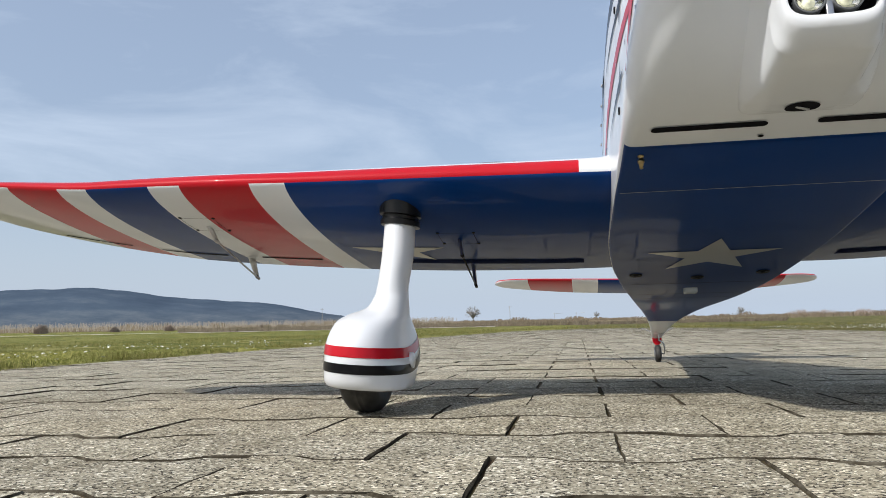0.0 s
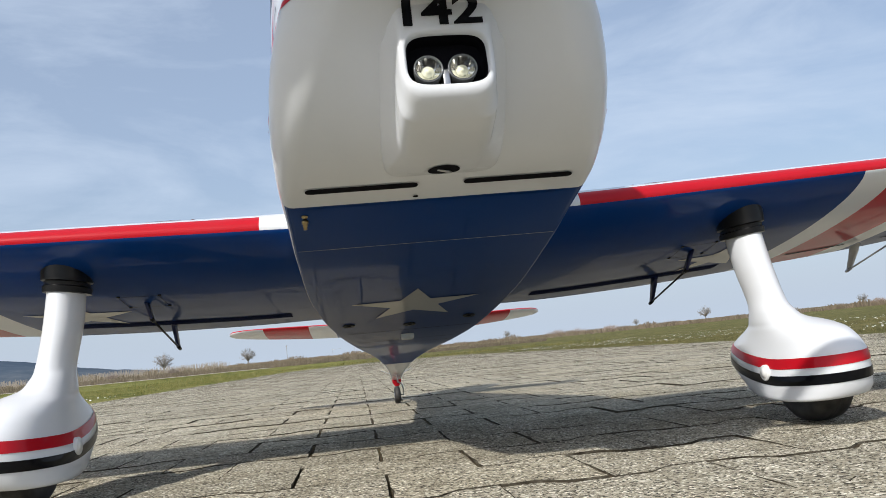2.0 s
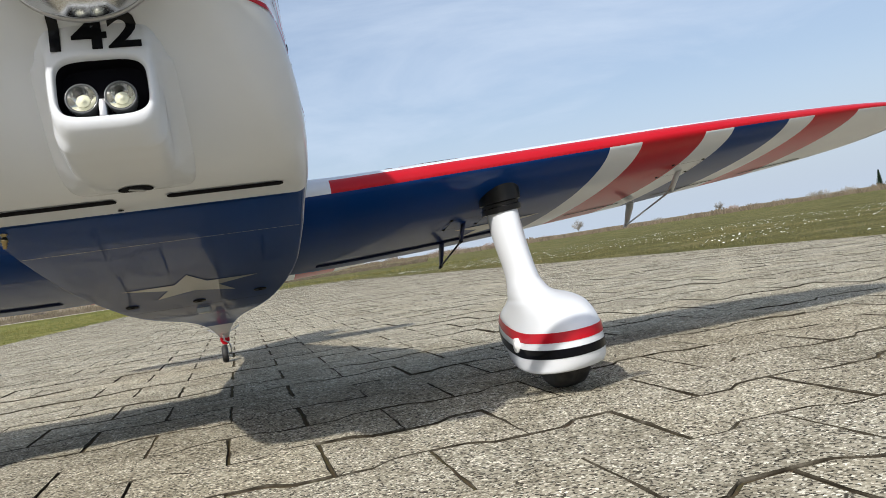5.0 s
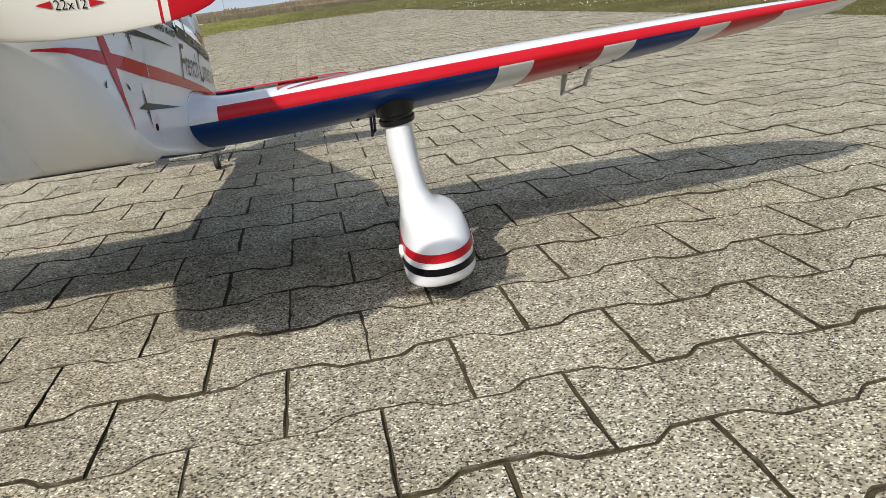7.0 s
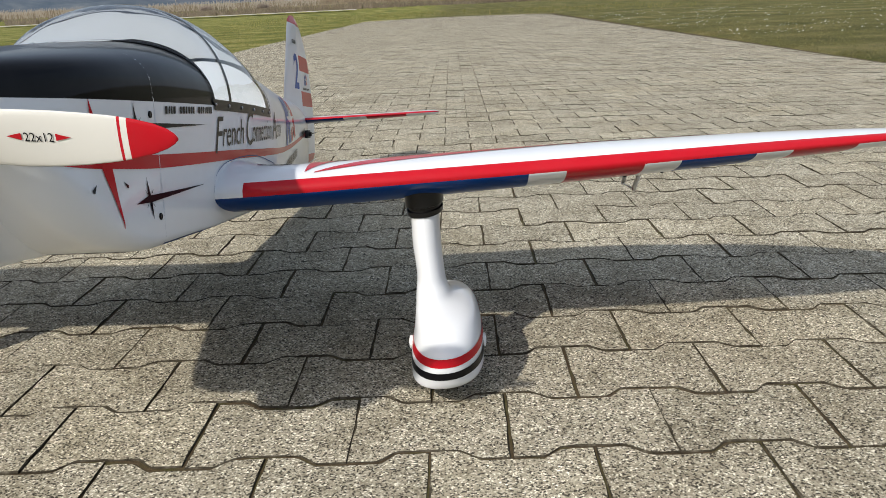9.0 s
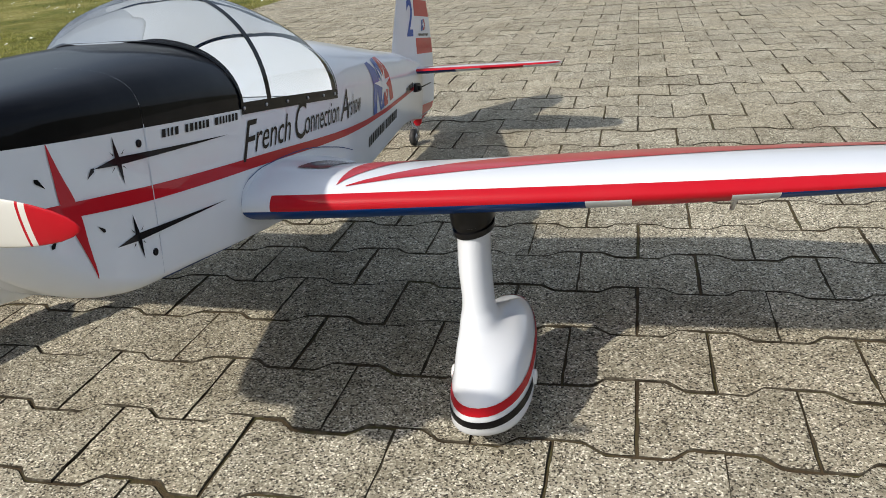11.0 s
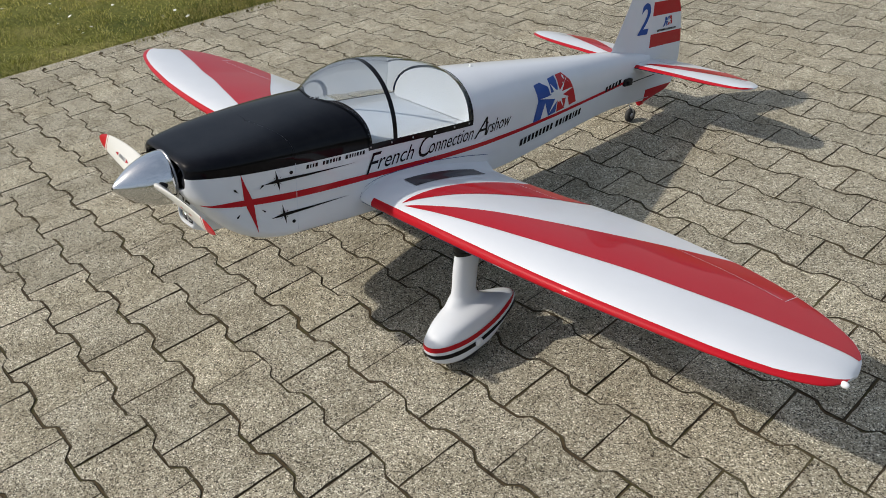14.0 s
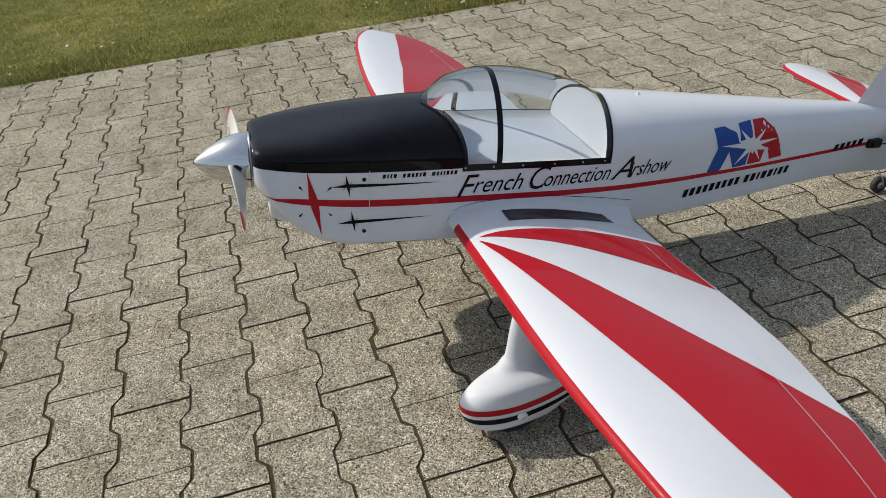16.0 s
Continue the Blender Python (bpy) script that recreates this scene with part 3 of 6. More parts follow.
for k in range(36):
    y = -0.346 + 0.118 * k / 35
    half = float(np.interp(y, foot, [0.0430, 0.0432, 0.0434, 0.0434, 0.0432, 0.0428, 0.041, 0.037]))
    low = float(np.interp(y, foot, [-0.0443, -0.0475, -0.0488, -0.0499, -0.0505, -0.0507, -0.0500, -0.0465]))
    chin.append(filleted(squircle(half, low, float(np.interp(y, foot, [0.078, 0.055, 0.045, 0.038, 0.030, 0.022, 0.006, -0.010])), y, 7)))
faces = loft(bm, chin, True, True, True)
for f in faces[0]:
    f.material_index = 1
bm.faces.ensure_lookup_table()
for f in bm.faces:
    if len(f.verts) > 4 and f.calc_center_median().y < -0.3:
        f.material_index = 1
sharpen(bm, 60)
chin_ob = on_plane("chin_fairing", bm, [WHITE, GAP], "white chin fairing with a light opening")
bmc = bmesh.new()
loft(bmc, chin[3:], True, False, True)
bmc.normal_update()
CHIN = BVHTree.FromBMesh(bmc)
bmc.free()


def foremost(x, z):
    """The skin met first from ahead, fairing or cowl."""
    hits = [h for h in (front_of(CHIN, x, z, 0.0008), front_of(HULL, x, z, 0.0008)) if h is not None]
    return min(hits, key=lambda h: h.y)


part("number", laid(lambda u, v: foremost(u - 0.0352, v + 0.0295), lettering("142", 0.067, 0.0295, 0.0, 0.028), 2), BLACK, chin_ob, "black number 142")
part("oil_hole", laid(lambda u, v: below_of(CHIN, u, v, 0.0008), [oval(0.0, -0.252, 0.0155, 0.0125)], 1), GAP, chin_ob, "dark oval hole with metal inside")
bm = bmesh.new()
tube(bm, [(-0.006, -0.253, -0.0505), (0.004, -0.248, -0.0512), (0.007, -0.245, -0.0505)], 0.0016, 6)
part("hole_fitting", bm, STEEL, chin_ob, "small metal fitting in the hole")
for lx in (-0.0178, 0.0108):
    bm = bmesh.new()
    turned(bm, [(-0.358, 0.0124), (-0.3715, 0.0124), (-0.3722, 0.0120), (-0.3722, 0.0112), (-0.3712, 0.0108), (-0.3712, 0.0103)], (lx, 0.005, -0.0078), "y", 32, False)
    lamp = part("landing_light", bm, SMOKED, chin_ob, "round landing light in a smoky clear housing")
    bm = bmesh.new()
    turned(bm, [(-0.3714, 0.0104), (-0.3700, 0.0094), (-0.3695, 0.0090), (-0.3668, 0.0068), (-0.3655, 0.0050)], (lx, 0.005, -0.0078), "y", 32, False)
    part("reflector", bm, REFLECTOR, lamp, "chrome reflector ring")
    bm = bmesh.new()
    turned(bm, [(-0.3655, 0.0055), (-0.3661, 0.0052), (-0.3662, 0.0024), (-0.3675, 0.0020), (-0.3680, 0.0004)], (lx, 0.005, -0.0078), "y", 8)
    part("led", bm, LED, lamp, "pale yellow light chip")
    bm = bmesh.new()
    turned(bm, [(-0.3722, 0.0108), (-0.3735, 0.0088), (-0.3742, 0.0055), (-0.3745, 0.0010)], (lx, 0.005, -0.0078), "y", 24, False)
    lens = part("lens", bm, LENS, lamp, "clear lens")
    lens.visible_shadow = False
bm = bmesh.new()
box(bm, (-0.0065, -0.366, -0.0235), (-0.0005, -0.350, -0.0085), 0.001)
part("lamp_bracket", bm, STEEL, chin_ob, "small metal lamp bracket")

# brass fuel fitting under the cowl's edge
bm = bmesh.new()
turned(bm, [(-0.050, 0.0034), (-0.0525, 0.0034), (-0.053, 0.0022), (-0.0555, 0.0022), (-0.056, 0.0036), (-0.0595, 0.0036), (-0.060, 0.0024), (-0.0625, 0.0026), (-0.063, 0.0020), (-0.066, 0.0020)], (-0.140, -0.150, 0), "z", 12)
on_plane("fuel_fitting", bm, BRASS, "small brass fuel fitting")

# sides: stripe, star crosses, writing
for s in (1, -1):
    def flank(u, v, s=s):
        return side_of(HULL, u, v, s)

    mid = spline([-0.388, -0.287, -0.174, 0.138, 0.346, 0.60, 0.77, 0.94, 1.20], [0.061, 0.056, 0.051, 0.047, 0.043, 0.040, 0.043, 0.051, 0.066])
    half = spline([-0.388, -0.30, -0.2, 0.1, 0.4, 0.8, 1.2], [0.0006, 0.0068, 0.0080, 0.0070, 0.0062, 0.0050, 0.0048])
    part("stripe", sheet(flank, lambda t: (-0.385 + 1.609 * t, mid(-0.385 + 1.609 * t) - half(-0.385 + 1.609 * t)), lambda t: (-0.385 + 1.609 * t, mid(-0.385 + 1.609 * t) + half(-0.385 + 1.609 * t)), 420, 2), RED, fuselage if s > 0 else fuselage, "long red side stripe")
    # tall red ray of the big cross
    tall = spline([-0.016, 0.02, 0.05, 0.062, 0.09, 0.121], [0.0004, 0.0045, 0.0085, 0.0085, 0.0045, 0.0004])
    axis = spline([-0.016, 0.121], [-0.277, -0.302])
    part("cross_ray", sheet(lambda u, v, s=s: side_of(HULL, u, v, s, 0.0011), lambda t: (axis(-0.016 + 0.137 * t) - tall(-0.016 + 0.137 * t), -0.016 + 0.137 * t), lambda t: (axis(-0.016 + 0.137 * t) + tall(-0.016 + 0.137 * t), -0.016 + 0.137 * t), 28, 2), RED, cowl, "red star cross on the cowl side")
    ticks = []
    for du, dv, ln in ((-0.026, 0.030, 0.014), (0.030, 0.030, 0.014), (-0.028, -0.026, 0.013), (0.030, -0.026, 0.012)):
        c = Vector((-0.289 + du, 0.056 + dv))
        d = Vector((du, dv)).normalized() * ln
        q = Vector((-d.y, d.x)) * 0.22
        ticks.append([tuple(c - d * 0.5), tuple(c + d * 0.3 - q * 0.8), tuple(c + d * 0.5), tuple(c + d * 0.3 + q * 0.8)])
    for tick in ticks:
        part("cross_spark", laid(lambda u, v, s=s: side_of(HULL, u, v, s, 0.0009), [tick]), BLACK, cowl, "short dark spark beside the red cross")
    # two black stars with long tails
    for cy_, cz_, tail, rise in ((-0.221, 0.0925, 0.205, 0.001), (-0.210, 0.0095, 0.175, 0.004)):
        polys = [[(cy_ - 0.034, cz_ - 0.003), (cy_ - 0.004, cz_ - 0.004), (cy_ + 0.004, cz_ - 0.004), (cy_ + tail, cz_ + rise), (cy_ + 0.004, cz_ + 0.004), (cy_ - 0.004, cz_ + 0.004)],
                 [(cy_ + 0.004, cz_ - 0.025), (cy_ + 0.004, cz_ - 0.002), (cy_ - 0.004, cz_ + 0.026), (cy_ - 0.004, cz_ + 0.002)]]
        for a in (0.8, 2.3, 3.9, 5.5):
            c = Vector((math.cos(a), math.sin(a)))
            q = Vector((-c.y, c.x)) * 0.0007
            b = Vector((cy_, cz_))
            polys.append([tuple(b + c * 0.0085 - q), tuple(b + c * 0.015), tuple(b + c * 0.0085 + q)])
        part("black_star", laid(lambda u, v, s=s: side_of(HULL, u, v, s, 0.0010), polys, 2), BLACK, cowl, "black star with a long tail")
    for y_, z_ in ((-0.1875, 0.106), (-0.187, -0.0135)):
        bm = bmesh.new()
        p0 = side_of(HULL, y_, z_, s, 0.0)
        turned(bm, [(s * -0.002, 0.0042), (s * 0.0012, 0.0042), (s * 0.0016, 0.0030), (s * 0.0010, 0.0015)], p0, "x", 18)
        part("cowl_screw", bm, BLACK, cowl, "black cowl screw")
    part("cowl_seam", sheet(lambda u, v, s=s: side_of(HULL, u, v, s, 0.0008), lambda t: (SEAM - 0.0009, -0.02 + 0.145 * t), lambda t: (SEAM + 0.0002, -0.02 + 0.145 * t), 10, 1), INTERIOR, fuselage, "fine grey seam behind the cowl")


def flank_left(lift):
    return lambda u, v: side_of(HULL, u, v, 1, lift)


def line_of_words(words, y0, z0, y1, z1, height, shear, bold, name, label, material):
    base = lettering(words, y1 - y0, height, shear, bold)
    slope = (z1 - z0) / (y1 - y0)
    return part(name, laid(lambda u, v: side_of(HULL, y0 + u, z0 + v + slope * u, 1, 0.0011), base, 1), material, fuselage, label)


# the line of words in flowing letters: tall slanted capitals, low narrow small ones
BASE_A, BASE_B = (0.020, 0.0605), (0.552, 0.0690)
for words, y0, y1, height, drop in (("F", 0.014, 0.062, 0.052, 0.008), ("rench", 0.049, 0.166, 0.039, 0.0), ("C", 0.181, 0.230, 0.055, 0.004), ("onnection", 0.216, 0.384, 0.035, 0.0), ("A", 0.386, 0.442, 0.052, 0.002), ("irshow", 0.430, 0.554, 0.037, 0.0)):
    za, zb = (BASE_A[1] + (BASE_B[1] - BASE_A[1]) * (y - BASE_A[0]) / (BASE_B[0] - BASE_A[0]) - drop for y in (y0, y1))
    line_of_words(words, y0, za, y1, zb, height, 0.45, 0.0, "lettering", "black slanted words French Connection Airshow", BLACK)


def bars(name, y0, y1, z0, z1, height, widths, material, label, slant=0.15, lift=0.0011):
    """Plain slanted bars in the place of letters."""
    total = sum(widths) + 0.55 * (len(widths) - 1)
    u, made = y0, None
    for w in widths:
        du = (y1 - y0) * w / total
        za = z0 + (z1 - z0) * (u - y0) / (y1 - y0)
        zb = z0 + (z1 - z0) * (u + du - y0) / (y1 - y0)
        if w > 0.3:
            made = part(name, laid(flank_left(lift), [[(u, za), (u + du, zb), (u + du + slant * height, zb + height), (u + slant * height, za + height)]], 2), material, fuselage, label)
        u += du + (y1 - y0) * 0.55 / total
    return made


bars("marking_bar", -0.150, 0.010, 0.107, 0.109, 0.009, [1, .5, .6, 1, .2, .3, .9, 1.1, .8, .8, .6, 1, .2, .3, 1.2, .7, .6, .5, .9, .8, 1], BLACK, "row of small black bars")
bars("marking_bar", 0.612, 0.945, -0.014, 0.013, 0.021, [1, 1, 1, .9, 1, .9, .9, 1, .9, .25, 1, 1, .5, 1.1, 1, .5, .9, .9], BLACK, "row of bold black bars below the stripe")
bars("marking_bar", 1.090, 1.190, 0.056, 0.066, 0.019, [1, 1, 1, 1, 1.2], BLACK, "short row of black bars near the tail")

# emblem: blue and red slanted shapes with a white star, and a small one on the rudder


def emblem(place, y0, z0, w, h, parent):
    def at(u, v):
        return (y0 + u * w, z0 + v * h)
    blue = [[(0.0, 0.0), (0.17, 0.02), (0.29, 0.42), (0.34, 0.04), (0.51, 0.07), (0.57, 0.48), (0.42, 0.60), (0.40, 0.80), (0.26, 0.94), (0.12, 0.92), (0.14, 0.52)],
            [(0.44, 0.62), (0.60, 0.66), (0.62, 0.99), (0.45, 0.96)]]
    red = [[(0.53, 0.07), (0.71, 0.10), (0.77, 0.42), (0.80, 0.42), (0.83, 0.13), (1.0, 0.17), (0.95, 0.58), (0.91, 0.80), (0.80, 1.0), (0.65, 0.99), (0.62, 0.64), (0.58, 0.46)]]
    part("emblem", laid(lambda u, v: place(u, v, 0.0009), [[at(*q) for q in blue[0]]], 2), EMBLEMBLUE, parent, "blue slanted half of an emblem")
    part("emblem", laid(lambda u, v: place(u, v, 0.0009), [[at(*q) for q in blue[1]]], 2), EMBLEMBLUE, parent, "blue corner of an emblem")
    part("emblem", laid(lambda u, v: place(u, v, 0.0009), [[at(*q) for q in red[0]]], 2), RED, parent, "red slanted half of an emblem")
    tips = [(0.19, 0.56), (0.46, 0.84), (0.62, 0.64 + 0.12), (0.80, 0.83), (0.95, 0.60), (0.83, 0.36), (0.70, 0.13), (0.60, 0.30), (0.36, 0.10)]
    star = []
    for k, (u, v) in enumerate(tips):
        u2, v2 = tips[(k + 1) % len(tips)]
        star.append(at(u, v))
        mu, mv = (u + u2) / 2 - 0.60, (v + v2) / 2 - 0.50
        ln = math.hypot(mu, mv)
        star.append(at(0.60 + mu / ln * 0.10, 0.50 + mv / ln * 0.13))
    part("emblem_star", laid(lambda u, v: place(u, v, 0.0014), [star], 1), WHITE, parent, "white star over the emblem")


emblem(lambda u, v, d: side_of(HULL, u - 0.25 * (v - 0.047), v, 1, d), 0.671, 0.045, 0.240, 0.119, fuselage)

# ---------- canopy ----------
rows_y = [FRONT + (REAR - FRONT) * k / 44 for k in range(45)]


def arch(y, grow=0.0, n=22):
    """The glass over one station; at both ends it comes down onto the deck."""
    near = min(max(0.0, (y - FRONT) / 0.045), max(0.0, (REAR - y) / 0.045), 1.0)
    rise = 1 - (1 - near) ** 2
    half = [Vector(a).lerp(Vector(b), rise)[:] for a, b in zip(top_arc(y, h_top, n, None, grow + 0.001), top_arc(y, glass_top, n, 2.15, grow))]
    return half + [(-x, yy, z) for x, yy, z in reversed(half[:-1])]


bm = bmesh.new()
loft(bm, [arch(y) for y in rows_y], False)
canopy = on_plane("canopy", bm, GLASS, "clear bubble canopy with black frame")
canopy.visible_shadow = False


def band(y0, y1, grow, n=3):
    bm = bmesh.new()
    loft(bm, [arch(y0 + (y1 - y0) * k / n, grow) for k in range(n + 1)], False)
    return bm


# coaming band; its dark wedge also paints the shade under the glass edge
bm = bmesh.new()
coaming = []
for k in range(6):
    line = []
    for low, high in zip(arch(FRONT - 0.001, -0.002), arch(FRONT + 0.009, -0.002)):
        line.append(Vector(low).lerp(Vector(high), k / 5 * (0.06 + 0.94 * min(1.0, abs(low[0]) / 0.075) ** 2)))
    coaming.append(line)
loft(bm, coaming, False)
part("front_band", bm, mat("coaming_and_gap_shade", (0.012, 0.012, 0.014), 0.6, spec=0.1), canopy, "smoky dark grey coaming band that also paints the shade of the windshield gap")
part("front_edge", band(FRONT - 0.002, FRONT + 0.0018, 0.0008), BLACK, canopy, "thin black windshield edge")
bm = bmesh.new()
hoop = []
for y0 in (0.098, 0.1045, 0.111):
    half = []
    for k in range(23):
        t = k / 22
        yy = y0 + 0.022 * t * t
        a = t * math.pi / 2
        half.append(((h_wide(yy) + 0.001) * math.cos(a) ** (2 / 2.15), yy, h_sill(yy) + (glass_top(yy) + 0.001 - h_sill(yy)) * math.sin(a) ** (2 / 2.15)))
    hoop.append(half + [(-x, yy, z) for x, yy, z in reversed(half[:-1])])
loft(bm, hoop, False)
part("hoop", bm, BLACK, canopy, "black canopy hoop")
part("rear_edge", band(REAR - 0.0025, REAR + 0.002, 0.0012), BLACK, canopy, "thin black rear edge")
for s in (1, -1):
    def rail(u, v, s=s):
        return (s * (h_wide(u) + 0.0016), u, h_sill(u) + v)
    part("sill_rail", sheet(rail, lambda t: (FRONT - 0.004 + (REAR - FRONT + 0.006) * t, -0.007), lambda t: (FRONT - 0.004 + (REAR - FRONT + 0.006) * t, 0.0085), 30, 3), BLACK, canopy, "black canopy sill")
    for y_ in (0.028, 0.092, 0.160, 0.235, 0.305, 0.362):
        bm = bmesh.new()
        turned(bm, [(s * 0.0, 0.0024), (s * 0.0018, 0.0024), (s * 0.0024, 0.0012)], (s * (h_wide(y_) + 0.0015), y_, h_sill(y_) + 0.001), "x", 10)
        part("screw", bm, STEEL, canopy, "small bright screw")

# cockpit tub under the canopy
bm = bmesh.new()
tub = []
for k, (inset, z) in enumerate(((0.0005, 0.0070), (0.006, 0.0045), (0.012, 0.0010), (0.034, -0.0020))):
    ring = []
    ys = [FRONT + 0.012 + (REAR - FRONT - 0.022) * i / 14 for i in range(15)]
    ring += [(h_wide(y) - inset, y, h_sill(y) + z) for y in ys]
    ring += [((h_wide(ys[-1]) - inset) * c, ys[-1] + 0.004, h_sill(ys[-1]) + z) for c in (0.6, 0.2, -0.2, -0.6)]
    ring += [(-(h_wide(y) - inset), y, h_sill(y) + z) for y in reversed(ys)]
    ring += [((h_wide(ys[0]) - inset) * c, ys[0] - 0.004, h_sill(ys[0]) + z) for c in (-0.6, -0.2, 0.2, 0.6)]
    tub.append(ring)
loft(bm, tub, True, False, True)
sharpen(bm, 40)
part("cockpit_tub", bm, INTERIOR, fuselage, "plain pale grey cockpit interior")
# rear bulkhead arch
bm = bmesh.new()
ring = arch(REAR - 0.012, -0.004)
bm.faces.new([bm.verts.new(p) for p in ring])
part("rear_bulkhead", bm, INTERIOR, fuselage, "pale rear bulkhead behind the seats")
# ---------- spinner and propeller ----------
HUB = Vector((0.0, 0.0, 0.096))
bm = bmesh.new()
prof = [(-0.5225, 0.0035), (-0.5215, 0.0060)]
for k in range(1, 19):
    t = k / 18
    prof.append((-0.5215 + 0.1085 * t, 0.006 + 0.0545 * (1 - (1 - t) ** 1.75) ** 0.92))
prof += [(-0.4110, 0.0605), (-0.4085, 0.0600)]
turned(bm, prof, HUB, "y", 64)
spinner = on_plane("spinner", bm, CHROME, "brushed aluminium propeller spinner")
bm = bmesh.new()
turned(bm, [(-0.4080, 0.0600), (-0.4075, 0.0610), (-0.4045, 0.0610), (-0.404, 0.058)], HUB, "y", 64)
part("backplate", bm, STEEL, spinner, "machined spinner backplate")
bm = bmesh.new()
turned(bm, [(-0.5228, 0.0010), (-0.5240, 0.0022), (-0.5222, 0.0030)], HUB, "y", 12)
part("spinner_bolt", bm, DARK, spinner, "dark bolt at the spinner tip")

TILT = Matrix.Translation(HUB) @ Matrix.Rotation(radians(3.6), 4, "Y")
SPAN = [0.030, 0.050, 0.070, 0.095, 0.12, 0.15, 0.18, 0.205, 0.228, 0.250, 0.266, 0.277, 0.283, 0.286]
chord = spline(SPAN, [0.040, 0.045, 0.049, 0.052, 0.0535, 0.053, 0.0505, 0.0465, 0.0415, 0.034, 0.026, 0.017, 0.009, 0.002])
thick = spline(SPAN, [0.022, 0.018, 0.014, 0.011, 0.009, 0.0075, 0.006, 0.005, 0.0045, 0.004, 0.0035, 0.003, 0.002, 0.001])
twist = spline(SPAN, [52, 46, 40, 33, 28, 23.5, 20, 18, 16.5, 15.2, 14.5, 14, 13.8, 13.6])


def blade_ring(r):
    c, th, tw = chord(r), thick(r), radians(twist(r))
    ring = []
    for k in range(20):
        a = 2 * math.pi * k / 20
        u = 0.5 * math.cos(a)
        v = 0.5 * math.sin(a) * (0.55 + 0.45 * math.sqrt(max(0.0, 0.5 - u)))
        cu, tv = c * (u - 0.02) + 0.004 * math.sin(math.pi * min(1, r / 0.28)), th * v
        ring.append((r, -0.438 + cu * math.sin(tw) + tv * math.cos(tw), -cu * math.cos(tw) + tv * math.sin(tw)))
    return ring


for s in (1, -1):
    M = TILT @ (Matrix.Identity(4) if s > 0 else Matrix.Rotation(math.pi, 4, "Y"))
    rs = sorted(SPAN + [0.236, 0.2385, 0.2415, 0.244, 0.01])
    bm = bmesh.new()
    faces = loft(bm, [[M @ Vector(p) for p in blade_ring(max(r, 0.012))] for r in rs], True, True, True)
    for row, r in zip(faces, rs):
        for f in row:
            if r >= 0.244 - 1e-6 or 0.236 - 1e-6 <= r < 0.2385 - 1e-6:
                f.material_index = 1
    for f in bm.faces:
        if len(f.verts) > 4 and abs((M.inverted() @ f.calc_center_median()).x) > 0.2:
            f.material_index = 1
    slot = bmesh.new()
    loft(slot, [[M @ Vector((p[0], -0.438 + (p[1] + 0.438) * 1.02 + 0.011, p[2] * 1.04)) for p in blade_ring(r)] for r in (0.030, 0.045, 0.0585)], True, True, True)
    part("blade_slot", slot, DARK, spinner, "dark slot round a blade root").matrix_basis = Matrix.Identity(4)
    bm.normal_update()
    BLADE = BVHTree.FromBMesh(bm)
    blade = on_plane("propeller_blade", bm, [CREAM, RED], "cream propeller blade with red tip")

    def on_blade(u, v, s=s):
        c4, s4 = math.cos(radians(3.6)), math.sin(radians(3.6))
        x, z = u * c4 + v * s4, HUB.z - u * s4 + v * c4
        hit, nor, *_ = BLADE.ray_cast(Vector((x, -0.8, z)), Vector((0, 1, 0)))
        return None if hit is None else hit + Vector((0, -0.0008, 0))
    if s > 0:
        part("size_mark", laid(on_blade, [[(0.156 + a, -0.005 + b) for a, b in p] for p in lettering("22x12", 0.025, 0.0075)], 0), BLACK, blade, "small black marking 22x12")
        for tri in ([(0.141, -0.001), (0.154, 0.002), (0.154, -0.004)], [(0.196, -0.001), (0.183, 0.002), (0.183, -0.004)]):
            part("size_arrow", laid(on_blade, [tri], 0), RED, blade, "red arrow mark")
    else:
        part("maker_mark", laid(on_blade, [[(-0.160 + k * 0.007, -0.004), (-0.155 + k * 0.007, -0.004), (-0.155 + k * 0.007, 0.003), (-0.160 + k * 0.007, 0.003)] for k in range(5)], 0), STEEL, blade, "row of small grey bars")
        for tri in ([(-0.182, -0.0005), (-0.167, 0.003), (-0.167, -0.004)], [(-0.107, -0.0005), (-0.122, 0.003), (-0.122, -0.004)]):
            part("size_arrow", laid(on_blade, [tri], 0), RED, blade, "red arrow mark")

# ---------- wings ----------
w_le = spline([0.12, 0.6, 0.7, 0.8, 0.9, 1.0, 1.1, 1.2, 1.25, 1.27, 1.279], [0.0, 0.0, 0.001, 0.005, 0.012, 0.021, 0.032, 0.054, 0.077, 0.098, 0.125])
w_te = spline([0.12, 0.3, 0.55, 0.7, 0.85, 0.95, 1.05, 1.13, 1.2, 1.25, 1.27, 1.279], [0.452, 0.453, 0.456, 0.449, 0.426, 0.405, 0.375, 0.341, 0.298, 0.250, 0.205, 0.165])
w_zl = spline([0.12, 0.2, 0.4, 0.616, 0.777, 0.938, 1.1, 1.28], [-0.009, -0.007, 0.0, 0.0075, 0.0135, 0.0195, 0.025, 0.031])
w_zt = spline([0.12, 0.2, 0.4, 0.55, 0.7, 0.85, 0.95, 1.05, 1.13, 1.28], [-0.036, -0.036, -0.030, -0.021, -0.011, -0.003, 0.0035, 0.008, 0.011, 0.017])
w_th = spline([0.12, 0.25, 0.6, 1.0, 1.2, 1.28], [0.172, 0.168, 0.150, 0.125, 0.105, 0.10])
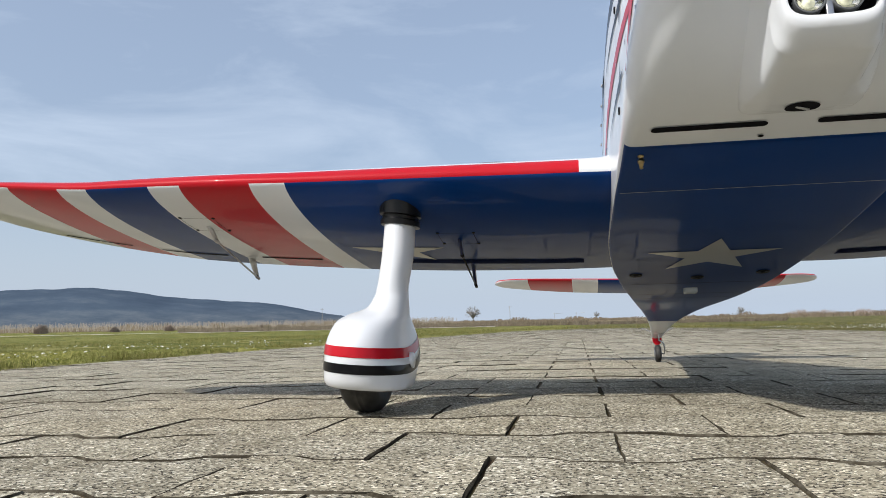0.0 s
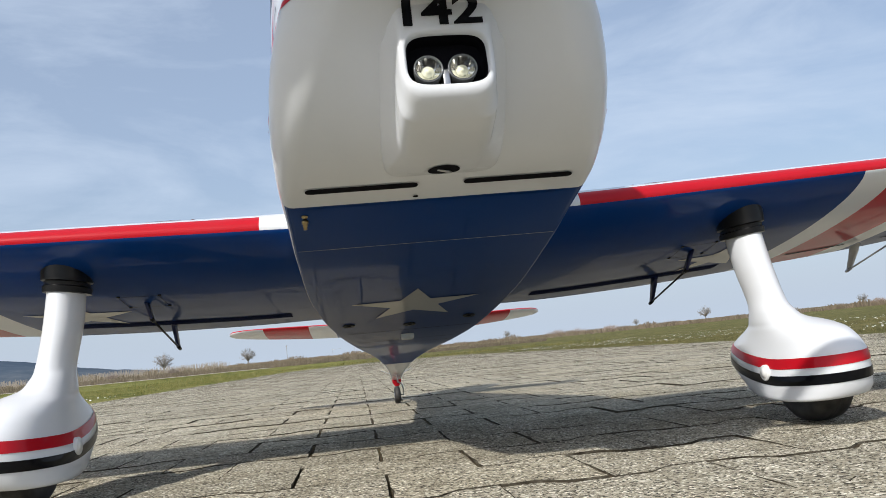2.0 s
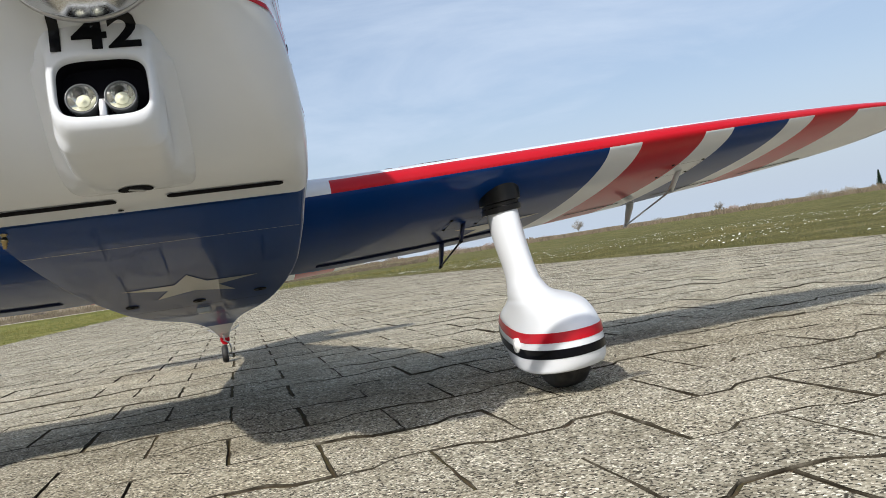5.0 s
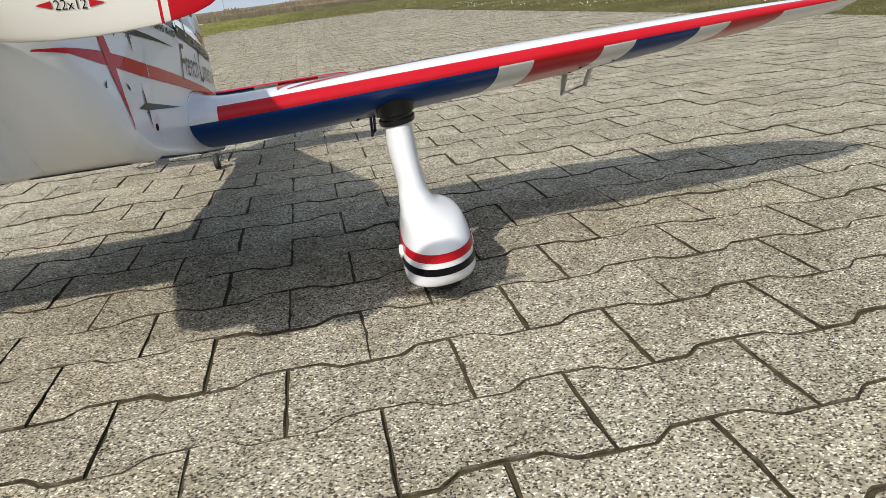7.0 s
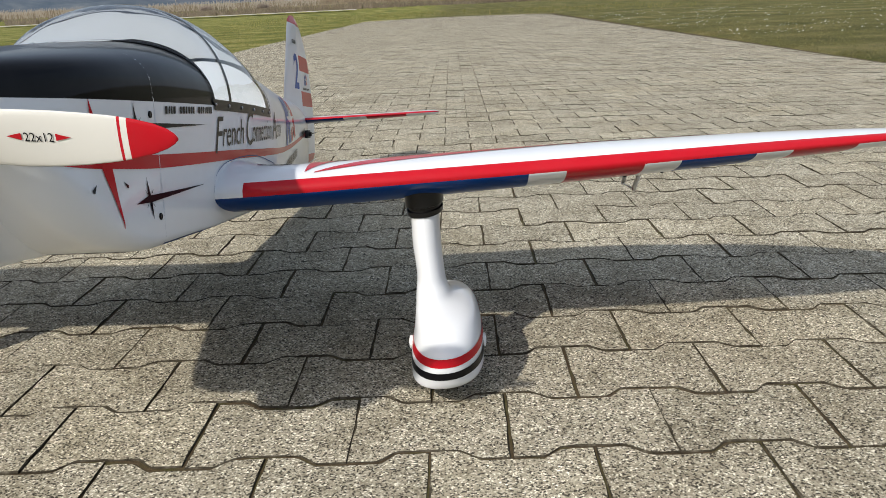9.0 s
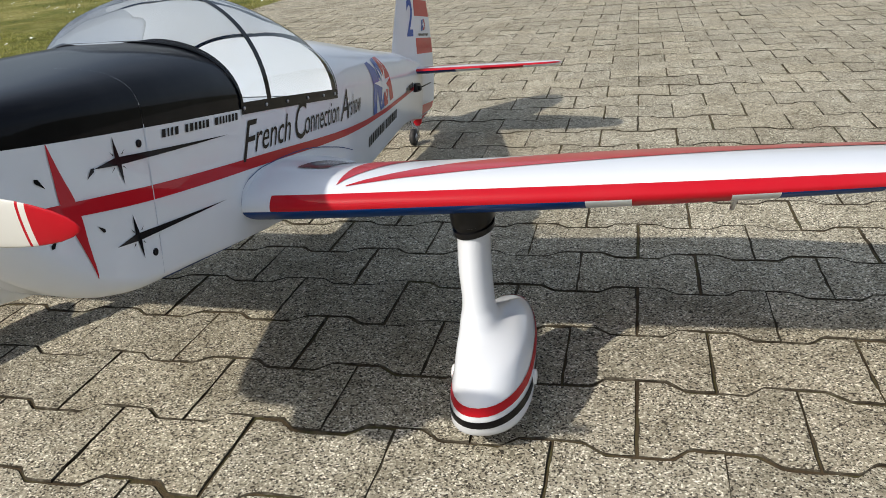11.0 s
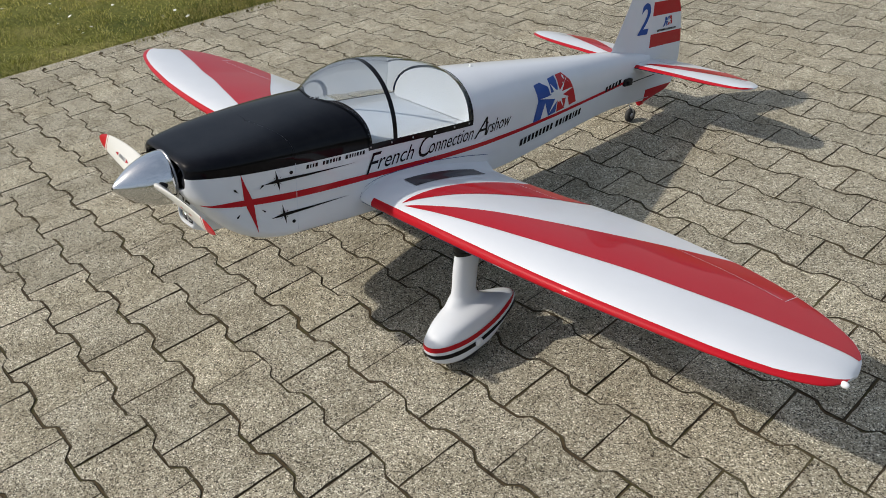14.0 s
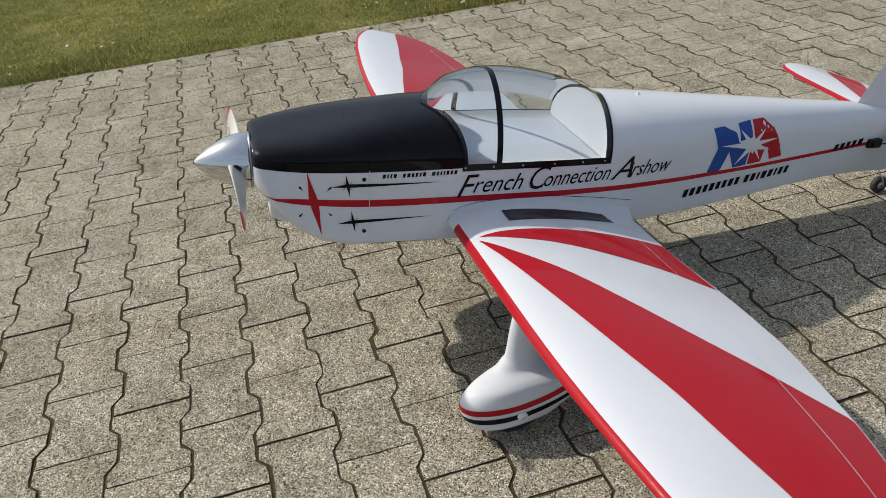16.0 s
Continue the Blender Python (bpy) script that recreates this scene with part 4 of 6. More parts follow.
BANDS = [(0.0, 0.6145, 1), (0.6145, 0.6680, 0), (0.6680, 0.7780, 2), (0.7780, 0.8300, 0), (0.8300, 0.9370, 1), (0.9370, 0.9900, 0), (0.9900, 1.0850, 2), (1.0850, 1.3, 0)]
W_X = sorted({0.12, 0.15, 0.18, 0.207, 0.24, 0.28, 0.33, 0.38, 0.43, 0.48, 0.53, 0.57, 0.6145, 0.64, 0.6680, 0.70, 0.74, 0.778, 0.8025, 0.830, 0.865, 0.905, 0.937, 0.965, 0.990, 1.037, 1.085, 1.12, 1.155, 1.185, 1.21, 1.23, 1.245, 1.257, 1.266, 1.273, 1.2775})


def foil(x, f, upper):
    """A point of the wing at span x and chord fraction f."""
    le, te = w_le(x), w_te(x)
    c = te - le
    t = w_th(x) * c
    yt = 5 * t * (0.2969 * math.sqrt(max(f, 0)) - 0.126 * f - 0.3516 * f * f + 0.2843 * f ** 3 - 0.1036 * f ** 4) + 0.0012 * f
    base = w_zl(x) + (w_zt(x) - w_zl(x)) * f
    fill = 0.0
    if upper and x < 0.23:
        fill = 0.016 * ((0.23 - x) / 0.07) ** 2 * math.sin(math.pi * min(1, f * 0.95 + 0.03)) if x > 0.15 else 0.021
        fill *= min(1.0, f / 0.22) ** 2 * (3 - 2 * min(1.0, f / 0.22))
    return Vector((x, le + f * c, base + (1.08 * yt if upper else -0.72 * yt) + fill))


FU = [1 - 0.5 * (1 - math.cos(math.pi * k / 26)) for k in range(22)]
wings = {}
for s in (1, -1):
    bm = bmesh.new()
    rings = []
    for x in W_X:
        c = w_te(x) - w_le(x)
        top = min(0.85, 0.0095 / c + max(0, (x - 1.20)) * 1.2)
        ups = [f for f in FU if f > top * 1.15] + [top]
        ups = sorted(set(ups), reverse=True)
        while len(ups) < 24:
            k = max(range(len(ups) - 1), key=lambda i: ups[i] - ups[i + 1])
            ups.insert(k + 1, (ups[k] + ups[k + 1]) / 2)
        nose = [top * q for q in (0.7, 0.42, 0.2, 0.08, 0.02)]
        low0 = min(0.4, 0.0035 / c)
        lows = [low0 * 0.35, low0] + [low0 + (1 - low0) * (0.5 * (1 - math.cos(math.pi * k / 24))) for k in range(1, 25)]
        ring = [foil(x, f, True) for f in ups + nose] + [foil(x, 0, True)] + [foil(x, f, False) for f in lows]
        bend = 0.010 * (max(0.0, x - 0.25) / 1.03) ** 1.2 if s > 0 else 0.031 * (max(0.0, x - 0.93) / 0.34) ** 1.3 - 0.006 * min(1.0, max(0.0, x - 0.2) / 0.4)
        rings.append([Vector((s * p.x, p.y, p.z + bend)) for p in ring])
    NU = 24
    faces = loft(bm, rings, True, True, True)
    for row, x0, x1 in zip(faces, W_X, W_X[1:]):
        xm = (x0 + x1) / 2
        for i, f in enumerate(row):
            if NU - 1 <= i < NU + 6:
                f.material_index = 2 if xm > 0.207 else 0
            elif i >= NU + 6 and i < len(row) - 1:
                f.material_index = next(m for a, b, m in BANDS if a <= xm < b)
    sharpen(bm, 50)
    bm.normal_update()
    tree = BVHTree.FromBMesh(bm)
    wing = on_plane("wing", bm, [WHITE, BLUE, RED], "white wing with red leading edge and striped underside")
    wings[s] = (wing, tree)

    def over(u, v, s=s, tree=tree):
        return below_of(tree, s * u, v, 0.0008, True)

    def beneath(u, v, s=s, tree=tree):
        return below_of(tree, s * u, v, 0.0008)
    # two red rays on the upper side
    up = spline([0.307, 0.37, 0.485, 0.60, 0.71, 0.81, 0.93], [0.024, 0.065, 0.148, 0.214, 0.276, 0.338, 0.408])
    lo = spline([0.307, 0.41, 0.58, 0.73, 0.85, 0.97, 1.07, 1.18, 1.262], [0.022, 0.047, 0.083, 0.115, 0.143, 0.162, 0.181, 0.198, 0.211])
    part("red_ray", sheet(over, lambda t: (0.307 + 0.955 * t, lo(0.307 + 0.955 * t)), lambda t: (0.307 + 0.955 * t, min(w_te(0.307 + 0.955 * t) - 0.003, up(0.307 + 0.955 * t) if 0.307 + 0.955 * t < 0.93 else 9)), 90, 16), RED, wing, "broad red ray on the upper wing")
    inner = spline([0.026, 0.09, 0.20, 0.30, 0.40, 0.452], [0.2925, 0.290, 0.288, 0.292, 0.306, 0.318])
    outer = spline([0.026, 0.085, 0.185, 0.28, 0.37, 0.452], [0.293, 0.322, 0.358, 0.402, 0.452, 0.522])
    part("red_ray", sheet(over, lambda t: (inner(0.026 + 0.425 * t), 0.026 + 0.425 * t), lambda t: (outer(0.026 + 0.425 * t), 0.026 + 0.425 * t), 60, 14), RED, wing, "narrow red ray on the upper wing")
    # star under the wing
    part("star", laid(beneath, [star_poly(0.510, 0.270, 0.083, 0.382, -math.pi / 2)], 2), STARGREY, wing, "off-white star under the blue wing panel")
    # hinge gaps of flap and aileron, below and above; below, dark strips paint their shade
    hinge = spline([0.20, 0.55, 0.62, 0.77, 0.9, 1.04, 1.17], [0.364, 0.352, 0.358, 0.350, 0.334, 0.311, 0.284])
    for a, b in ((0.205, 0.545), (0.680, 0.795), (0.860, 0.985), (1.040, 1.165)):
        part("hinge_gap", sheet(beneath, lambda t: (a + (b - a) * t, hinge(a + (b - a) * t) - (0.018 if a < 0.6 else 0.0045)), lambda t: (a + (b - a) * t, hinge(a + (b - a) * t) + (0.018 if a < 0.6 else 0.0045)), 24, 2), GAP if a > 0.6 else GAPBLUE, wing, "dark strip painted for the shade in a hinge gap under the wing")
    top_hinge = spline([0.20, 0.445, 0.60, 0.69, 0.78, 0.86, 1.0, 1.10], [0.398, 0.392, 0.378, 0.365, 0.352, 0.340, 0.319, 0.300])
    for a, b in ((0.235, 0.566), (0.600, 1.085)):
        part("hinge_line", sheet(lambda u, v: below_of(tree, s * u, v, 0.0016, True), lambda t: (a + (b - a) * t, top_hinge(a + (b - a) * t) - 0.0006), lambda t: (a + (b - a) * t, top_hinge(a + (b - a) * t) + 0.0006), 70, 1), INTERIOR, wing, "fine hinge line on the upper wing")
    for x_ in (0.583, 0.235, 1.090):
        part("flap_joint", sheet(lambda u, v: below_of(tree, s * u, v, 0.0016, True), lambda t: (x_, top_hinge(x_) + (w_te(x_) - top_hinge(x_) - 0.004) * t), lambda t: (x_ + 0.0012, top_hinge(x_) + (w_te(x_) - top_hinge(x_) - 0.004) * t), 12, 1), INTERIOR, wing, "fine joint at the flap end")
    # clear light at the tip
    bm = bmesh.new()
    turned(bm, [(0.0, 0.003), (0.002, 0.0055), (0.007, 0.0058), (0.011, 0.0045), (0.013, 0.0015)], (s * 1.272, 0.112, 0.040), "x", 20) if s > 0 else turned(bm, [(0.0, 0.003), (-0.002, 0.0055), (-0.007, 0.0058), (-0.011, 0.0045), (-0.013, 0.0015)], (s * 1.272, 0.112, 0.013), "x", 20)
    part("tip_light", bm, mat("clear_white_plastic", (0.82, 0.83, 0.84), 0.15, coat=1.0), wing, "clear wing tip light")
    # flap and aileron linkages
    for x_, sx, metal, sy in ((0.438 if s > 0 else 0.402, 0.434 if s > 0 else 0.398, HORNBLUE, 0.192), (0.826, 0.796, HORNGREY, 0.126)):
        hy = hinge(x_) + 0.018
        zb = foil(x_, min(0.98, (hy - w_le(x_)) / (w_te(x_) - w_le(x_))), False).z
        tip = Vector((s * x_, hy + 0.038, zb - 0.036))
        bm = bmesh.new()
        prof_ = [(hy - 0.012, zb + 0.002), (hy + 0.014, zb + 0.002), (hy + 0.040, zb - 0.034), (hy + 0.036, zb - 0.038), (hy + 0.030, zb - 0.036), (hy - 0.002, zb - 0.010)]
        loft(bm, [[(s * (x_ + d), y, z) for y, z in prof_] for d in (-0.0022, 0.0022)], True, True, True)
        horn = part("control_horn", bm, metal, wing, "thin control horn at the trailing edge")
        zs = foil(sx, (sy - w_le(sx)) / (w_te(sx) - w_le(sx)), False).z
        arm_tip = Vector((s * sx, sy + 0.040, zs - 0.022))
        bm = bmesh.new()
        prof_ = [(sy - 0.005, zs + 0.002), (sy + 0.010, zs + 0.002), (sy + 0.043, zs - 0.019), (sy + 0.041, zs - 0.025), (sy + 0.033, zs - 0.023)]
        loft(bm, [[(s * (sx + d), y, z) for y, z in prof_] for d in (-0.002, 0.002)], True, True, True)
        part("servo_arm", bm, metal, wing, "servo arm below the wing")
        bm = bmesh.new()
        tube(bm, [arm_tip, tip], 0.0016, 8)
        for e in (arm_tip, tip):
            tube(bm, [e - (tip - arm_tip).normalized() * 0.008, e + (tip - arm_tip).normalized() * 0.008], 0.003, 8)
        part("pushrod", bm, STEEL if x_ > 0.6 else DARK, wing, "thin steel pushrod")
        cover = [(sx - 0.028, sy - 0.030), (sx + 0.028, sy - 0.030), (sx + 0.028, sy + 0.028), (sx - 0.028, sy + 0.028)]
        for (ax, ay), (bx, by) in zip(cover, cover[1:] + cover[:1]):
            part("hatch_line", sheet(lambda u, v: below_of(tree, s * u, v, 0.0009), lambda t: (ax + (bx - ax) * t, ay + (by - ay) * t), lambda t: (ax + (bx - ax) * t + (0.0009 if ax == bx else 0), ay + (by - ay) * t + (0.0009 if ay == by else 0)), 6, 1), GAP, wing, "fine servo hatch line")
        for ax, ay in cover:
            q = below_of(tree, s * ax * 1.0, ay, 0.0)
            bm = bmesh.new()
            turned(bm, [(0.001, 0.0026), (-0.0012, 0.0026), (-0.0018, 0.0012)], q, "z", 10)
            part("hatch_screw", bm, DARK, wing, "small dark screw")

wing_left, wing_tree = wings[1]
part("walkway", sheet(lambda u, v: below_of(wing_tree, u, v, 0.0011, True), lambda t: (0.201 - 0.012 * t, 0.108 + 0.254 * t), lambda t: (0.248 - 0.026 * t, 0.108 + 0.270 * t), 20, 5), WALKWAY, wing_left, "dark walkway patch at the wing root")
# thin dark line of the wing fairing on the hull
fair = spline([-0.004, 0.004, 0.03, 0.07, 0.18, 0.35, 0.455], [-0.020, 0.0, 0.014, 0.022, 0.026, 0.008, -0.012])
for s in (1, -1):
    part("fairing_line", sheet(lambda u, v: side_of(HULL, u, v + 0.016, s, 0.0012), lambda t: (-0.004 + 0.459 * t ** 1.6, fair(-0.004 + 0.459 * t ** 1.6)), lambda t: (-0.004 + 0.459 * t ** 1.6 + 0.0012 * (1 - t), fair(-0.004 + 0.459 * t ** 1.6) + 0.0014), 60, 1), BLUE, fuselage, "fine dark blue line above the wing root")

# ---------- tail ----------
f_le = spline([0.10, 0.165, 0.30, 0.39, 0.415, 0.428, 0.432], [1.165, 1.190, 1.255, 1.298, 1.316, 1.345, 1.375])
r_te = spline([-0.050, -0.045, -0.03, 0.0, 0.10, 0.20, 0.26, 0.32, 0.36, 0.39, 0.41, 0.425, 0.432], [1.44, 1.475, 1.545, 1.605, 1.626, 1.608, 1.592, 1.562, 1.530, 1.495, 1.465, 1.425, 1.385])
r_hinge = spline([-0.05, 0.43], [1.408, 1.392])


def leaf(y0, y1, z, th, front_round, n=12):
    out = []
    for k in range(n + 1):
        f = k / n
        w = th * (math.sqrt(f) if front_round else 1.0) * (1 - 0.94 * max(0, f - (0.35 if front_round else 0)) / (1 - (0.35 if front_round else 0)) * (0 if front_round else 1))
        out.append((w, y0 + (y1 - y0) * f, z))
    return out


def two_sided(half):
    return half + [(-x, y, z) for x, y, z in reversed(half)]


bm = bmesh.new()
zz = [0.10, 0.14, 0.165, 0.19, 0.22, 0.26, 0.30, 0.34, 0.37, 0.39, 0.405, 0.415, 0.424, 0.430]
faces = loft(bm, [two_sided(leaf(f_le(z), r_hinge(z) - 0.002, z, 0.013 * (1 - 0.5 * (z - 0.1) / 0.33) * (1 if z < 0.42 else 0.5), True)) for z in zz], True, True, True)
for row, z in zip(faces, zz):
    for f in row:
        f.material_index = 1 if z > 0.404 else 0
for f in bm.faces:
    if len(f.verts) > 4 and f.calc_center_median().z > 0.4:
        f.material_index = 1
sharpen(bm, 50)
bm.normal_update()
FIN = BVHTree.FromBMesh(bm)
fin = on_plane("fin", bm, [WHITE, RED], "white tail fin with red tip")
bm = bmesh.new()
zz = [-0.060, -0.050, -0.02, 0.0, 0.05, 0.10, 0.155, 0.202, 0.24, 0.266, 0.314, 0.34, 0.36, 0.38, 0.395, 0.404, 0.414, 0.424, 0.430]
faces = loft(bm, [two_sided(leaf(r_hinge(z), max(r_te(z), r_hinge(z) + 0.004), z, 0.0115 * (1 - 0.45 * max(0, z) / 0.43) * (1.15 if -0.055 < z < 0.0 else 1 if 0.0 <= z < 0.42 else 0.5), False)) for z in zz], True, True, True)
for row, z in zip(faces, zz):
    for f in row:
        f.material_index = 1 if (z < -0.005 or 0.155 <= z < 0.2 or 0.266 <= z < 0.31 or z > 0.403) else 0
for f in bm.faces:
    if len(f.verts) > 4:
        f.material_index = 1
sharpen(bm, 50)
bm.normal_update()
RUD = BVHTree.FromBMesh(bm)
rudder = on_plane("rudder", bm, [WHITE, RED], "white rudder with two red bands and red foot")
part("number", laid(lambda u, v: side_of(FIN, 1.318 + u + 0.12 * v, 0.207 + v, 1, 0.0009), lettering("2", 0.056, 0.108, 0.0, 0.02), 1), EMBLEMBLUE, fin, "blue number 2")
part("type_bar", laid(lambda u, v: side_of(FIN, 1.330 + u, 0.345 + v, 1, 0.0009), [[(0.009 * k, 0), (0.009 * k + 0.006, 0), (0.009 * k + 0.006, 0.011), (0.009 * k, 0.011)] for k in range(5)]), DARK, fin, "short row of dark bars")
emblem(lambda u, v, d: side_of(RUD, u, v, 1, d), 1.475, 0.222, 0.060, 0.036, rudder)
part("marking_bar", laid(lambda u, v: side_of(RUD, 1.440 + u, 0.208 + v, 1, 0.0009), [[(0.008 * k, 0), (0.008 * k + 0.006, 0), (0.008 * k + 0.006, 0.007), (0.008 * k, 0.007)] for k in range(16)]), BLACK, rudder, "tiny row of black bars")

s_le = spline([0.0, 0.30, 0.38, 0.42, 0.44, 0.449], [1.280, 1.283, 1.291, 1.305, 1.325, 1.352])
s_te = spline([0.0, 0.05, 0.20, 0.30, 0.38, 0.42, 0.44, 0.449], [1.455, 1.492, 1.488, 1.468, 1.440, 1.418, 1.398, 1.372])
S_X = [0.0, 0.03, 0.06, 0.10, 0.157, 0.19, 0.228, 0.27, 0.31, 0.35, 0.38, 0.40, 0.42, 0.435, 0.444, 0.4485]
for s in (1, -1):
    bm = bmesh.new()
    rings = []
    for x in S_X:
        le, te = s_le(x), s_te(x)
        c = te - le
        ring = []
        fr = [1 - k / 12 for k in range(12)] + [0.05, 0.02, 0.0]
        mid_z = 0.108 + 0.010 * (x / 0.45) if s > 0 else 0.111 + 0.018 * (x / 0.45)
        up = [Vector((s * x if s > 0 else -1.065 * x, le + f * c, mid_z + 0.0170 * (1 - 0.35 * x / 0.45) * min(1, c / 0.08) * math.sqrt(f) * (1.6 - 1.55 * f))) for f in fr]
        dn = [Vector((p.x, p.y, 2 * mid_z - p.z)) for p in reversed(up[1:-1])]
        rings.append(up + dn)
    faces = loft(bm, rings, True, True, True)
    nu = 15
    for row, x0, x1 in zip(faces, S_X, S_X[1:]):
        xm = (x0 + x1) / 2
        for i, f in enumerate(row):
            if nu - 4 <= i < nu - 1:
                f.material_index = 2
            elif i >= nu - 1:
                f.material_index = 1 if xm < 0.157 else 0 if xm < 0.228 else 2 if xm < 0.35 else 0
    sharpen(bm, 50)
    bm.normal_update()
    stree = BVHTree.FromBMesh(bm)
    stab = on_plane("stabilizer", bm, [WHITE, BLUE, RED], "white tailplane with red leading edge and striped underside")
    part("red_ray", sheet(lambda u, v: below_of(stree, s * u, v, 0.0008, True), lambda t: (0.055 + 0.33 * t, 1.318 + 0.105 * t ** 1.1), lambda t: (0.055 + 0.33 * t, min(s_te(0.055 + 0.33 * t) - 0.003, 1.318 + 0.003 + 0.20 * t ** 0.8)), 24, 4), RED, stab, "narrow red ray on the tailplane")
    part("hinge_line", sheet(lambda u, v: below_of(stree, s * u, v, 0.0012, True), lambda t: (0.06 + 0.34 * t, 1.395), lambda t: (0.06 + 0.34 * t, 1.3965), 16, 1), GAP, stab, "fine elevator hinge line")

# tail wheel on its bent wire
AX = Vector((-0.003, 1.369, -0.0905))
bm = bmesh.new()
turned(bm, [(-0.0085, 0.010), (-0.009, 0.0185), (-0.0068, 0.0242), (0.0, 0.0260), (0.0068, 0.0242), (0.009, 0.0185), (0.0085, 0.010)], AX, "x", 32)
tailwheel = on_plane("tail_wheel", bm, RUBBER, "small black rubber tail wheel")
bm = bmesh.new()
turned(bm, [(-0.0100, 0.003), (-0.0092, 0.011), (0.0092, 0.011), (0.0100, 0.003)], AX, "x", 20)
part("rim", bm, STEEL, tailwheel, "grey metal rim")
bm = bmesh.new()
tube(bm, [(0, 1.345, -0.034), (0.0, 1.352, -0.054), (0.012, 1.356, -0.061), (0.0155, 1.360, -0.073), (0.0155, 1.369, -0.0905), (-0.010, 1.369, -0.0905)], 0.0022, 8)
part("strut_wire", bm, STEEL, tailwheel, "bent steel tail wheel wire")
bm = bmesh.new()
for s in (1, -1):
    tube(bm, [(s * 0.004, 1.33, -0.040), (s * 0.045, 1.39, -0.012)], 0.0012, 6)
part("steering_cable", bm, STEEL, tailwheel, "thin steering wires")
for s in (1, -1):
    bm = bmesh.new()
    box(bm, (s * 0.052 - 0.008, 1.212, 0.055), (s * 0.052 + 0.008, 1.256, 0.078), 0.002)
    box(bm, (s * 0.058 - 0.004, 1.222, 0.060), (s * 0.058 + 0.010, 1.240, 0.072), 0.002)
    tube(bm, [(s * 0.064, 1.23, 0.066), (s * 0.050, 1.40, 0.070)], 0.0016, 6)
    on_plane("tail_servo", bm, DARK, "black servo on the tail side")
bm = bmesh.new()
spine = below_of(HULL, 0.0, 0.515, 0.0, True).z
turned(bm, [(-0.002, 0.0058), (0.0010, 0.0058), (0.0016, 0.0035), (0.0050, 0.0032), (0.0062, 0.0018)], (0.0, 0.515, spine), "z", 16)
on_plane("spine_cap", bm, mat("clear_plastic_cap", (0.75, 0.77, 0.78), 0.15), "small clear cap on the spine")
bm = bmesh.new()
deck = below_of(HULL, 0.0, -0.205, 0.0, True).z
turned(bm, [(-0.002, 0.0022), (0.0006, 0.0022), (0.0010, 0.0012)], (0.0, -0.205, deck), "z", 10)
on_plane("deck_screw", bm, DARK, "tiny dark screw on the black deck")

# ---------- main wheels with fairings ----------
LEGROWS = [  # height over the axle, front, back, lean, half width
    (0.205, 0.0255, 0.095, -0.0284, 0.0214),
    (0.17, 0.0165, 0.0878, -0.028, 0.0218),
    (0.15, 0.0110, 0.0822, -0.0275, 0.0220),
    (0.13, 0.0060, 0.0765, -0.0257, 0.0214),
    (0.11, 0.0010, 0.0702, -0.0236, 0.0212),
    (0.098, -0.0028, 0.0660, -0.0225, 0.0215),
    (0.09, -0.005, 0.064, -0.022, 0.0225),
    (0.082, -0.014, 0.066, -0.021, 0.0245),
    (0.0740, -0.022, 0.071, -0.019, 0.0275),
    (0.0690, -0.03, 0.076, -0.015, 0.032),
    (0.0665, -0.037, 0.082, -0.011, 0.036),
    (0.0640, -0.045, 0.089, -0.008, 0.039),
    (0.0595, -0.06, 0.104, -0.005, 0.043),
    (0.053, -0.078, 0.128, -0.002, 0.0465),
    (0.045, -0.092, 0.152, -0.001, 0.0485),
    (0.034, -0.104, 0.169, 0.0, 0.051),
    (0.02, -0.111, 0.1705, 0.0, 0.0535),
    (0.004, -0.111, 0.152, -0.001, 0.0555),
    (-0.01, -0.107, 0.127, -0.001, 0.056),
    (-0.022, -0.102, 0.106, -0.001, 0.0558),
    (-0.0255, -0.099, 0.092, -0.002, 0.0545),
    (-0.0282, -0.096, 0.080, -0.002, 0.0530),
    (-0.0295, -0.090, 0.068, -0.002, 0.0490),
]
leg_f = [spline([r[0] for r in reversed(LEGROWS)], [r[k] for r in reversed(LEGROWS)]) for k in range(1, 5)]
AXLE = Vector((0.490, 0.0165, 0.068))


def leg_ring(z, n=40):
    yf, yb, xc, hw = (f(z) for f in leg_f)
    tail = min(1.0, max(0.0, (0.10 - z) / 0.05))
    ring = []
    for k in range(n):
        a = 2 * math.pi * k / n
        t = 0.5 - 0.5 * math.cos(a)
        tt = t ** (1.0 - 0.06 * tail)
        w = math.sqrt(max(0.0, 1 - (2 * tt - 1) ** 2)) if tail < 0.01 else (max(0.0, 1 - abs(2 * tt - 1) ** (2 + 0.5 * tail))) ** 0.5
        w *= 1 - 0.12 * tail * t ** 2
        x = xc + hw * w * (1 if a <= math.pi else -1)
        ring.append((x, yf + (yb - yf) * t, z + heel_over(x) * min(1.0, max(0.0, (0.085 - z) / 0.05))))
    return ring


def heel_over(x):
    """The fairing leans a little, its inner side lower."""
    return 0.090 * (x - 0.03)


def band_z(y, base):
    """Height of a fairing stripe along the fairing, rising to its tail."""
    return base + 0.0010 + 0.034 * max(0.0, (y + 0.03) / 0.2) ** 1.7


